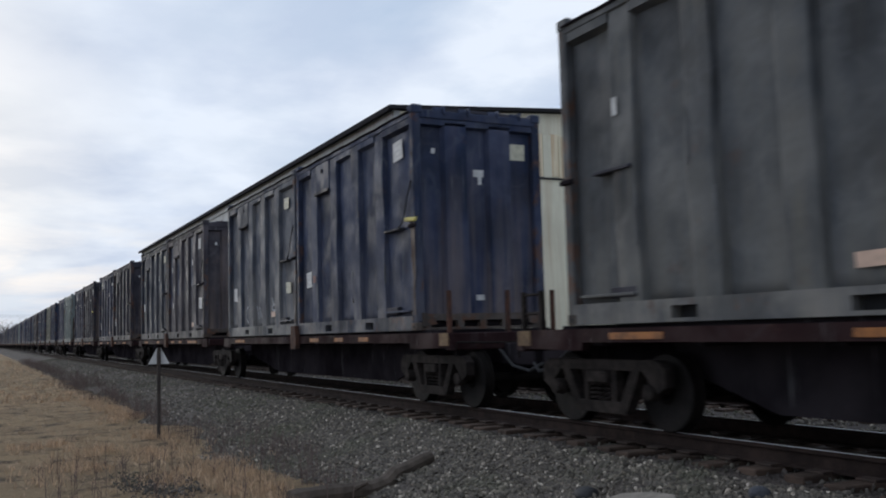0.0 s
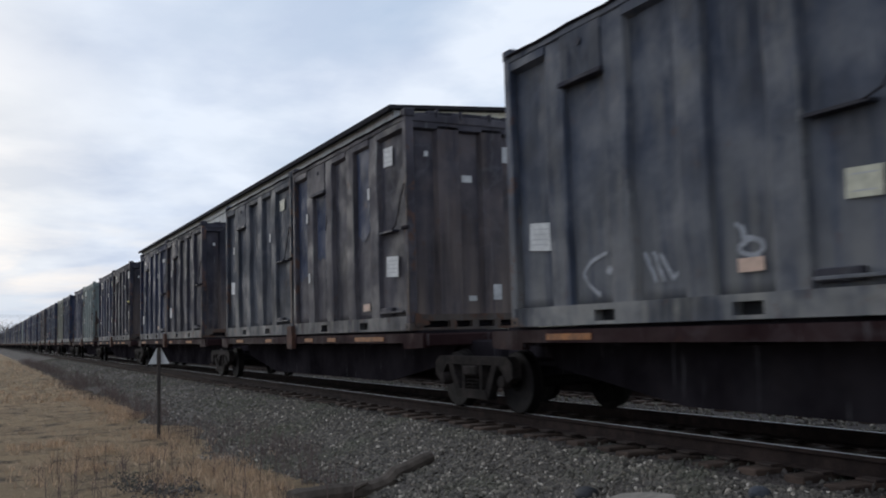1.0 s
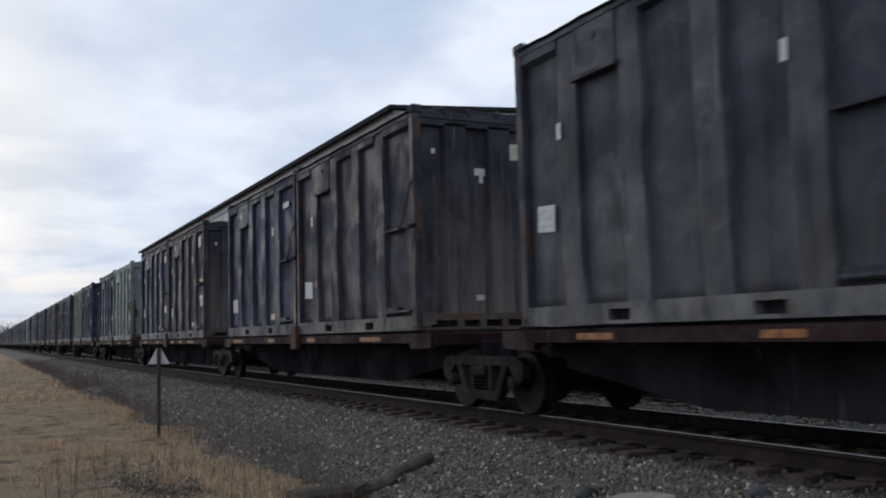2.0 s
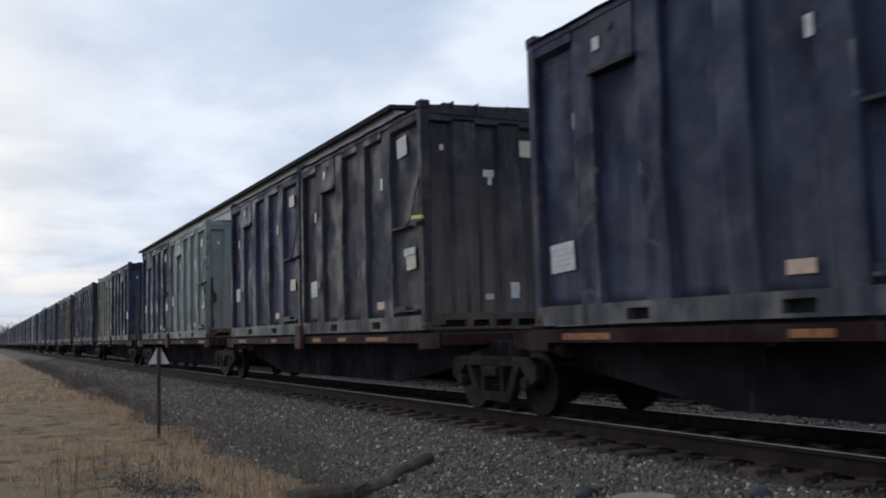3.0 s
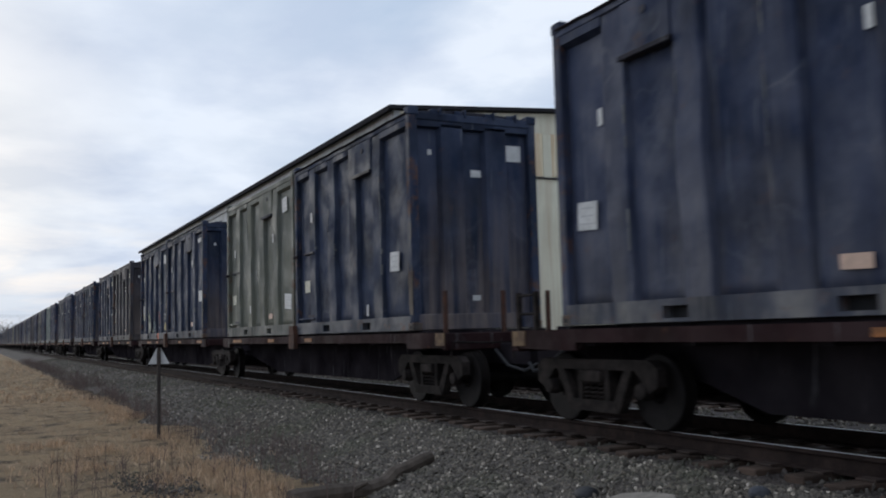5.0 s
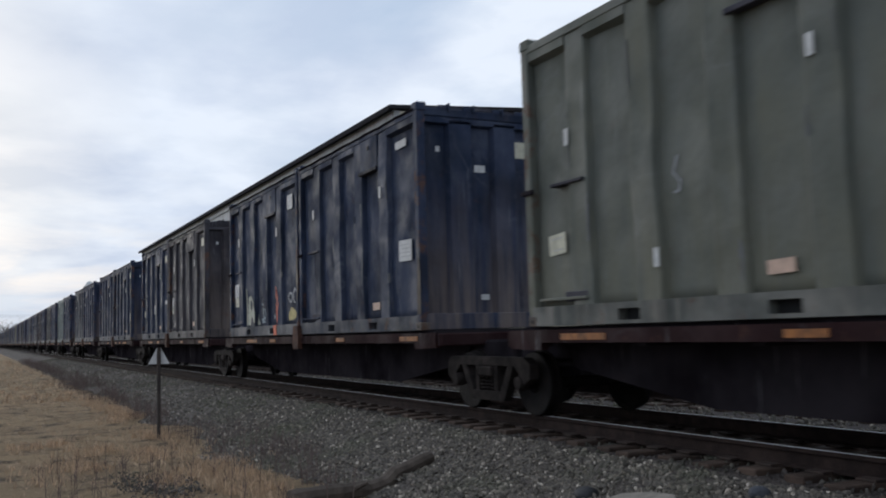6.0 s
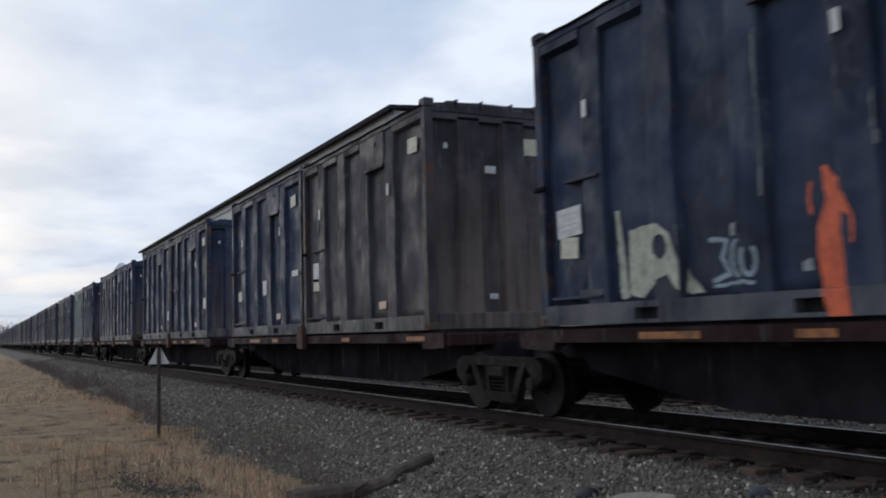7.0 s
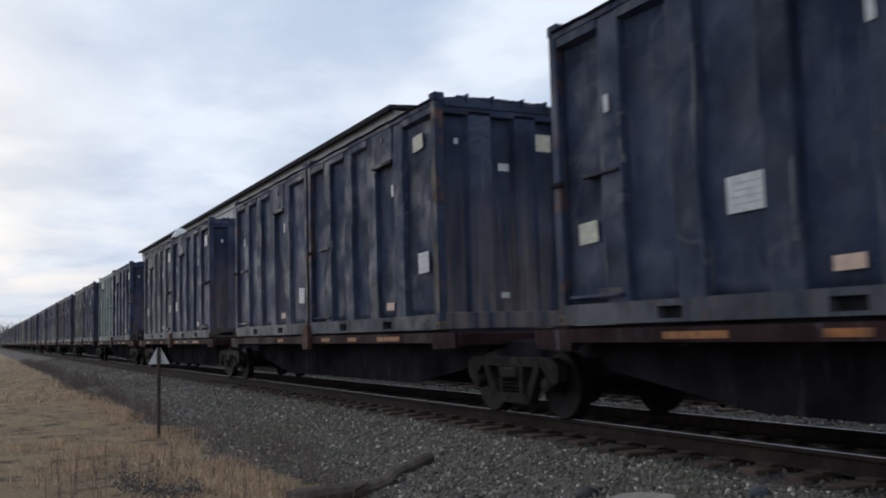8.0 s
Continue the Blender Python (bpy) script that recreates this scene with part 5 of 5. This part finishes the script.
    # rust running down the front corner posts
    for k in range(1, 20):
        reach = random.Random(900 + k).uniform(1.4, 2.9)
        film("rust_streak", THINGS[k], lambda x, z: noise.noise(Vector((x * 11, z * 1.1, k))) > -0.12 + 0.55 * z / reach - 0.25 * (x > -0.07), -0.148, -0.004, 0.25, reach, RUST_STAIN if k < 12 else MUD_STAIN, "rust-stained corner post", 0.018)


markings()

# ---------------------------------------------------------------- buildings behind the train
WX, WY0, WY1, WH, WZ, WL = -36.1, 9.7, 32.7, 11.0, -0.3, 70.0


def warehouse():
    """A long old shed: gable end with boarded band and sliding door, side wall with broken glazing."""
    top = tagged(new("warehouse"), "long old cream-painted warehouse with rusting siding and broken panes", "warehouse")
    ridge, ym = 11.75, (WY0 + WY1) / 2
    # side wall below and above a long glazing band
    zb, zt = 8.9, 10.35
    w = part("side_wall", box(WX - WL, WX, WY0, WY0 + 0.3, WZ, zb), PALE, top, "pale grey sheeted side wall")
    part("eave_wall", box(WX - WL, WX, WY0, WY0 + 0.3, zt, WH - 0.18), PALE, top)
    part("corner_pier", box(WX - 0.5, WX, WY0 - 0.02, WY0 + 0.3, zb, zt), PALE, top)
    r = random.Random(3)
    pane = kept("pane", lambda: box(-0.140, 0.140, -0.012, 0.012, -0.181, 0.181), PALE, "pane")
    x = WX - 0.64
    # near-black sheet paints the shade behind missing panes
    part("glazing_back", box(WX - WL, WX - 0.5, WY0 + 0.6, WY0 + 0.65, zb - 0.2, zt + 0.2), VOID, top)
    while x > WX - 15:
        for j in range(4):
            if r.random() < 0.86:
                p = part("pane", pane, None, top)
                p.matrix_basis = pose(x, WY0 + 0.1 + r.uniform(-0.006, 0.006), zb + 0.182 + 0.3625 * j, r.uniform(-0.6, 0.6), 0, r.uniform(-0.8, 0.8))
        x -= 0.282
    part("painted_glazing", box(WX - WL, x + 0.14, WY0 + 0.09, WY0 + 0.12, zb, zt), PALE, top)
    for xx in np.arange(WX - 3.3, WX - 30, -2.82):
        part("mullion", box(xx - 0.035, xx + 0.035, WY0 + 0.03, WY0 + 0.09, zb, zt), PALE, top)
    # gable end
    lint, dz0, dz1 = 5.32, 24.9, 31.9
    part("gable_wall", prism([(WY0 + 0.3, WZ), (dz0, WZ), (dz0, lint), (dz0, 8.2), (WY0 + 0.3, 8.2)], "x", WX - 0.3, WX), CREAM, top)
    part("gable_wall", box(WX - 0.3, WX, dz1, WY1, WZ, lint), CREAM, top)
    part("gable_wall", box(WX - 0.3, WX, dz0, WY1, lint, 7.05), CREAM, top)
    part("rust_band", box(WX - 0.3, WX, dz0, WY1, 7.05, 8.2), CREAM_RUST, top, "rust-streaked siding band")
    part("ledge", box(WX, WX + 0.08, WY0, WY1, 8.16, 8.24), ROOF, top)
    part("gable_top", prism([(WY0 + 0.3, 8.2), (WY1, 8.2), (WY1, WH - 0.2), (ym, ridge - 0.2), (WY0 + 0.3, WH - 0.2)], "x", WX - 0.3, WX), CREAM, top)
    y = WY0 + 0.4
    while y < WY1 - 0.4:
        ww = r.uniform(0.20, 0.42)
        b = part("board", kept(("board", round(ww, 1), r.random() < 0.6), lambda: box(0.0, 0.045, 0.0, round(ww, 1) + 0.05, 8.26, 10.3), r.choice([CREAM_RUST, CREAM]), "board"), None, top)
        b.matrix_basis = pose(WX + 0.003 + r.uniform(0, 0.02), y, r.uniform(-0.08, 0.05))
        y += ww + 0.06
    for yy in np.arange(WY0 + 1.9, dz0 - 0.5, 2.4):
        part("seam_strip", box(WX, WX + 0.03, yy, yy + 0.09, WZ, 8.15), CREAM, top)
    for yy in (26.6, 28.5, 30.4):
        part("seam_strip", box(WX, WX + 0.03, yy, yy + 0.09, lint + 0.1, 7.0), CREAM, top)
    d = part("sliding_door", box(WX + 0.05, WX + 0.14, 24.6, 27.5, WZ + 0.1, 5.15), CREAM, top, "cream sliding door pushed half open")
    part("door_rail", box(WX + 0.02, WX + 0.18, 23.5, 32.0, 5.20, 5.34), ROOF, top)
    part("door_vent", box(WX + 0.14, WX + 0.17, 26.9, 27.4, 2.45, 2.85), ROOF, d)
    part("door_post", box(WX - 0.3, WX + 0.02, 30.0, 30.45, WZ, lint), CREAM, top)
    # added near-black surfaces stand for the unlit shed interior
    part("inside_back", box(WX - 7.2, WX - 7.0, WY0 + 0.4, WY1 - 0.1, WZ, 8), VOID, top)
    part("inside_ceiling", box(WX - 7.0, WX - 0.3, dz0 - 1, WY1 - 0.1, 6.4, 6.5), VOID, top)
    part("back_wall", box(WX - WL, WX - 0.3, WY1 - 0.3, WY1, WZ, WH), PALE, top)
    part("end_wall", box(WX - WL, WX - WL + 0.3, WY0 + 0.3, WY1 - 0.3, WZ, WH), PALE, top)
    for a, b, nm in ((WY0 - 0.35, ym, "near"), (WY1 + 0.35, ym, "far")):
        za = WH + (ridge - WH) * (-0.35) / (ym - WY0)
        part("roof", prism([(a, za - 0.17), (b, ridge - 0.17), (b, ridge - 0.02), (a, za - 0.02)], "x", WX - WL - 0.3, WX + 0.35), ROOF, top, "dull grey sheet roof")
    part("fascia", box(WX - WL, WX + 0.2, WY0 - 0.36, WY0 - 0.33, WH - 0.28, WH - 0.06), ROOF, top, "dark eaves fascia")
    return top


warehouse()


def green_house():
    top = tagged(new("house"), "narrow sage-green gabled house with a dark shingle roof", "house")
    x0, x1, y0, y1, ze, zr = -27.08, -19.52, 25.0, 36.0, 6.59, 8.17
    xm = (x0 + x1) / 2
    part("wall", prism([(x0, -0.3), (x1, -0.3), (x1, ze), (xm, zr + 0.6), (x0, ze)], "y", y0, y1), GREEN_SIDING, top, "sage-green lapped siding")
    for i in range(18):
        z = 0.2 + i * 0.34
        part("siding_board", kept("siding", lambda: box(x0 - 0.02, x1 + 0.02, y0 - 0.03, y0 - 0.003, 0, 0.325), GREEN_SIDING, "siding_board"), None, top).matrix_basis = pose(0, -0.004 * (i % 2), z)
    for a in (x0 - 0.55, x1 + 0.55):
        k = 1 if a < xm else -1
        za = ze - 0.2
        part("roof", prism([(a, za), (xm, zr + 0.68), (xm, zr + 0.84), (a, za + 0.16)], "y", y0 - 0.4, y1 + 0.4), ROOF, top, "dark shingle roof")
        part("barge_board", prism([(a, za - 0.02), (xm, zr + 0.64), (xm, zr + 0.86), (a, za + 0.2)], "y", y0 - 0.46, y0 - 0.402), PALE, top, "pale barge board")
    return top


green_house()


def green_bin():
    top = tagged(new("dumpster"), "dark green steel dumpster standing in the yard", "dumpster")
    part("body", prism([(20.2, -0.235), (26.6, -0.235), (26.9, 2.2), (19.9, 2.2)], "x", -34.6, -32.4), GREEN_BOX, top)
    for y in np.arange(20.6, 26.6, 0.85):
        part("rib", box(-32.4, -32.3, y, y + 0.12, 0.0, 2.1), GREEN_BOX, top)
    part("rim", box(-34.65, -32.3, 19.85, 26.95, 2.12, 2.26, 0.02), GREEN_BOX, top)


green_bin()


# ---------------------------------------------------------------- verge
def surface(x, y):
    bed = bed_height(y) + 0.12 * (noise.noise(Vector((x * 0.25, 3.0, 0))) if y < -2 else 0)
    return max(bed if y > -4 else -9, ground_height(x, y))


def marker_sign():
    top = tagged(new("marker_sign"), "white triangular trackside marker on a rusty post", "sign")
    bx, by = -17.28, -3.33
    bz = surface(bx, by)
    part("post", box(bx - 0.035, bx + 0.035, by - 0.03, by + 0.03, bz - 0.3, bz + 1.62, 0.008), RUST_BROWN, top, "rusty steel post")
    n = Vector((EYE.x - bx, EYE.y - by, 0)).normalized()
    a = math.degrees(math.atan2(n.x, -n.y))
    plate = part("sign_plate", prism([(-0.185, 0.0), (0.185, 0.0), (0.035, 0.29), (-0.035, 0.29)], "y", 0.034, 0.040), WHITE, top, "weathered white triangular plate")
    plate.matrix_basis = pose(bx, by, bz + 1.33, 0, 0, a)


RUST_BROWN = rusted("rusty_post", (0.058, 0.046, 0.040), (0.034, 0.028, 0.026), 0.85)
marker_sign()


def driftwood():
    top = tagged(new("log"), "weathered grey-brown log lying on the ballast", "log")
    pts, rad = [], []
    a, b = Vector((-9.52, -3.30)), Vector((-10.02, -1.40))
    for i in range(15):
        f = i / 14
        p = a.lerp(b, f) + Vector((0.05 * math.sin(f * 5), 0.0))
        pts.append((p.x, p.y, surface(p.x, p.y) + 0.060 + 0.02 * math.sin(f * 7)))
        rad.append((0.115 - 0.04 * f) * (1 + 0.07 * math.sin(i * 2.1)))
    part("trunk", tube(pts, rad, sides=10), BARK, top)
    part("branch_stub", tube([pts[5], (pts[5][0] + 0.12, pts[5][1] + 0.2, pts[5][2] + 0.10)], [0.035, 0.018]), BARK, top)


driftwood()


def blades(name, n, area, hgt, wid, mat, label, lean=0.5, clump=0.0, keep=None):
    """Thin bent leaves, joined; area gives a random (x, y)."""
    verts, faces = [], []
    r = random.Random(name)
    i = 0
    while i < n:
        x, y = area(r)
        k = r.randint(4, 9) if clump else 1
        for _ in range(k):
            px, py = x + r.gauss(0, clump), y + r.gauss(0, clump)
            if keep and not keep(px, py):
                i += 1
                continue
            z = surface(px, py) - 0.02
            h = hgt * r.uniform(0.4, 1.2)
            a, la = r.uniform(0, 6.28), r.uniform(0.1, lean) * h
            dx, dy, w = math.cos(a), math.sin(a), wid * r.uniform(0.6, 1.3)
            b = r.uniform(0, 6.28)
            wx, wy = math.cos(b) * w, math.sin(b) * w
            s = len(verts)
            verts += [(px - wx, py - wy, z), (px + wx, py + wy, z), (px + dx * la * .4 + wx * .7, py + dy * la * .4 + wy * .7, z + h * .6), (px + dx * la * .4 - wx * .7, py + dy * la * .4 - wy * .7, z + h * .6), (px + dx * la, py + dy * la, z + h)]
            faces += [(s, s + 1, s + 2, s + 3), (s + 3, s + 2, s + 4)]
            i += 1
    ob = new(name, raw_mesh(name, verts, faces, mat))
    return tagged(ob, label, "grass", kind="stuff")


_t = random.Random(12)
TUFTS = [(-9 - 22 * _t.random() ** 1.3, -3.0 - abs(_t.gauss(0, 0.45))) for _k in range(60)] + [(-9 - 9 * _t.random(), -3.4 - 2.2 * _t.random()) for _k in range(22)]


def verge_edge(x):
    return (-3.25 if x > -10.3 else -3.0) + 0.35 * noise.noise(Vector((x * 0.35, 1.0, 7))) + 0.2 * noise.noise(Vector((x * 1.3, 1.0, 2)))


blades("dry_grass", 30000, lambda r: (-7 - 30 * r.random() ** 1.6, -3.0 - 5.5 * r.random() ** 1.2), 0.065, 0.005, STRAW, "matted straw-coloured winter grass on the verge", 2.6, 0.05, lambda x, y: y < verge_edge(x))
blades("far_dry_grass", 14000, lambda r: (-30 - 80 * r.random() ** 1.5, -3.0 - 14 * r.random()), 0.16, 0.014, STRAW, "straw-coloured grass further along the verge", 1.2, 0.08, lambda x, y: y < verge_edge(x))


blades("grass_tufts", 10000, lambda r: (lambda c: (c[0] + r.gauss(0, 0.26), c[1] + r.gauss(0, 0.20)))(r.choice(TUFTS)), 0.15, 0.0045, STRAW, "tufts of taller tan grass at the edge of the ballast", 0.9, 0.04, lambda x, y: x < -10.2 or y < -3.3)


def weeds(name, n, x0, x1, y0, y1, hgt, label, clumps=0):
    bm_v, bm_f = [], []
    r = random.Random(name)
    for _ in range(n):
        x, y = r.uniform(x0, x1), r.uniform(y0, y1)
        if clumps:
            k = r.randrange(clumps)
            x = x0 + (x1 - x0) * ((k * 0.618) % 1.0) + r.gauss(0, 0.28)
            y = y0 + (y1 - y0) * ((k * 0.414) % 1.0) + r.gauss(0, 0.13)
        z, h = surface(x, y) - 0.02, hgt * r.uniform(0.4, 1.25)
        tips = [((x, y, z), (x + r.gauss(0, .05) * h, y + r.gauss(0, .05) * h, z + h))]
        for _k in range(r.randint(2, 6)):
            f = r.uniform(0.35, 0.95)
            p = tuple(a + (b - a) * f for a, b in zip(*tips[0]))
            tips.append((p, (p[0] + r.gauss(0, .09), p[1] + r.gauss(0, .09), p[2] + r.uniform(.04, .16))))
        for i, (a, b) in enumerate(tips):
            w = 0.005 if i == 0 else 0.003
            s = len(bm_v)
            for p, ww in ((a, w), (b, w * 0.5)):
                for k in range(3):
                    an = 2.094 * k
                    bm_v.append((p[0] + ww * math.cos(an), p[1] + ww * math.sin(an), p[2]))
            bm_f += [(s, s + 1, s + 4, s + 3), (s + 1, s + 2, s + 5, s + 4), (s + 2, s, s + 3, s + 5)]
    ob = new(name, raw_mesh(name, bm_v, bm_f, STALK))
    return tagged(ob, label, "weeds", kind="stuff")


weeds("dead_weeds", 95, -14, -9, -5.6, -2.6, 0.34, "dark dead weed stalks standing in the grass")
weeds("verge_weeds", 460, -40, -19, -3.2, -2.3, 0.32, "dark dead weeds along the edge of the ballast", 19)
weeds("ballast_weeds", 150, -18, -10.5, -3.0, -2.1, 0.30, "sparse dead weed stalks growing through the ballast", 22)
weeds("far_weeds", 900, -95, -36, -3.0, -2.1, 0.4, "dark dead weeds along the line further off")


def boulder(x, y, rad, mat, label, seed):
    bm = bmesh.new()
    bmesh.ops.create_icosphere(bm, subdivisions=3, radius=rad)
    for v in bm.verts:
        v.co *= 1 + 0.28 * noise.noise(v.co * (1.6 / rad) * 0.5 + Vector((seed, 0, 0)))
        v.co.z *= 0.62
    ob = part("rock", bm, mat)
    ob.location = (x, y, surface(x, y) + rad * 0.25)
    return tagged(ob, label, "rock")


boulder(-7.08, -1.28, 0.12, DARK_RUBBER, "dark rock lying in the ballast", 8)
boulder(-5.74, -0.52, 0.085, BLUE_STONE, "blue-grey rock lying beside the ties", 5)


def slab(x, y):
    """A broken flat slab, tipped into the stones."""
    r = random.Random(9)
    outline = [(-0.34, -0.10), (-0.20, -0.20), (0.16, -0.22), (0.36, -0.06), (0.24, 0.15), (-0.02, 0.20), (-0.30, 0.10)]
    bm = prism([(a + r.uniform(-.02, .02), b) for a, b in outline], "z", -0.06, 0.06)
    bmesh.ops.bevel(bm, geom=bm.edges[:], offset=0.018, segments=2, affect="EDGES", profile=0.5)
    ob = part("slab", bm, PALE_STONE)
    ob.matrix_basis = pose(x, y, surface(x, y) - 0.01, 7, -3, 20)
    return tagged(ob, "broken pale flat stone slab lying in the ballast", "rock")


slab(-6.44, -1.13)


# ---------------------------------------------------------------- far distance
def bare_tree(x, y, h, seed):
    r = random.Random(seed)
    top = tagged(new("tree"), "bare grey winter tree on the skyline", "tree", "trees on the skyline")
    part("trunk", tube([(x, y, -0.8), (x + 0.2, y, h * 0.25), (x + 0.1, y, h * 0.5)], [0.3, 0.24, 0.14]), TWIG, top)
    bm = bmesh.new()
    for _ in range(46):
        f = r.uniform(0.18, 0.5)
        a, l = r.uniform(0, 6.28), h * r.uniform(0.2, 0.48)
        p = Vector((x + 0.15, y, h * f))
        d = Vector((math.cos(a) * 0.6, math.sin(a) * 0.6, r.uniform(0.5, 1.1))).normalized()
        q = p + d * l
        tube([p, p.lerp(q, .5) + Vector((r.gauss(0, .3), r.gauss(0, .3), .2)), q], [0.10, 0.06, 0.02], bm, 3)
        for _j in range(5):
            g = p.lerp(q, r.uniform(0.4, 1.0))
            tube([g, g + Vector((r.gauss(0, 1), r.gauss(0, 1), r.uniform(.3, 1.2)))], [0.045, 0.015], bm, 3)
    part("crown", bm, TWIG, top, "leafless crown of fine twigs")


for _i, (_x, _y, _h) in enumerate(((-52, 48, 7.0), (-57, 52, 8.5), (-330, -8, 8), (-345, -4.5, 10), (-372, 2, 11), (-400, -1, 12), (-360, -14, 8), (-420, 8, 13), (-350, -24, 8), (-440, 16, 14), (-395, -34, 9))):
    bare_tree(_x, _y, _h, 40 + _i)


def far_woods():
    """A ragged line of leafless woods closing the view."""
    verts, faces = [], []
    r = random.Random(31)
    for _ in range(5200):
        x, y = r.uniform(-680, -520), r.uniform(-230, 90)
        h = 5.5 + 3.0 * noise.noise(Vector((y * 0.045, 0, 3))) + r.uniform(-2.0, 1.6)
        z, w = r.uniform(-1, 2.5), r.uniform(0.10, 0.35)
        lean = r.gauss(0, 0.8)
        k = len(verts)
        verts += [(x, y - w, z), (x, y + w, z), (x + 0.3, y + lean, max(h, z + 1.5)), (x - 0.2, y + lean * 0.4, z + 1.0)]
        faces += [(k, k + 1, k + 2), (k, k + 2, k + 3)]
    return tagged(new("far_woods", raw_mesh("far_woods", verts, faces, TWIG)), "grey leafless woods on the far skyline", "woods", kind="stuff")


far_woods()


def utility_pole(x, y, h):
    top = tagged(new("utility_pole"), "distant wooden utility pole carrying wires", "utility pole", "utility poles")
    part("pole", tube([(x, y, -0.8), (x, y, h)], [0.16, 0.11], sides=8), BARK, top)
    part("crossarm", box(x - 0.06, x + 0.06, y - 1.2, y + 1.2, h - 0.7, h - 0.55), BARK, top)


for _x, _y in ((-230, -40), (-345, 16)):
    utility_pole(_x, _y, 11)


def wires():
    top = tagged(new("overhead_wires"), "thin overhead wires crossing the far track", "wires")
    for dz in (0.0, 0.5):
        a, b = Vector((-230, -40, 10.4 + dz)), Vector((-345, 16, 10.4 + dz))
        part("wire", tube([a.lerp(b, k / 8) - Vector((0, 0, 1.2 * 4 * (k / 8) * (1 - k / 8))) for k in range(9)], 0.03, sides=4), DARK_RUBBER, top)


wires()


# ---------------------------------------------------------------- what moves
def motions():
    steps = sorted({t for t, _ in AHEAD_OF} | {END * i / 16 for i in range(17)})
    for ob, x, z in MOVERS:
        walk(ob, [(t, pose(x + run(t), YC, z)) for t in steps])
    for axle, x, x_car in WHEELS:
        if x_car > -215:
            walk(axle, [(i / FPS, pose(x, 0, 0.42, 0, math.degrees(run(i / FPS) / 0.42) % 360, 0)) for i in range(int(END * FPS) + 1)])


motions()
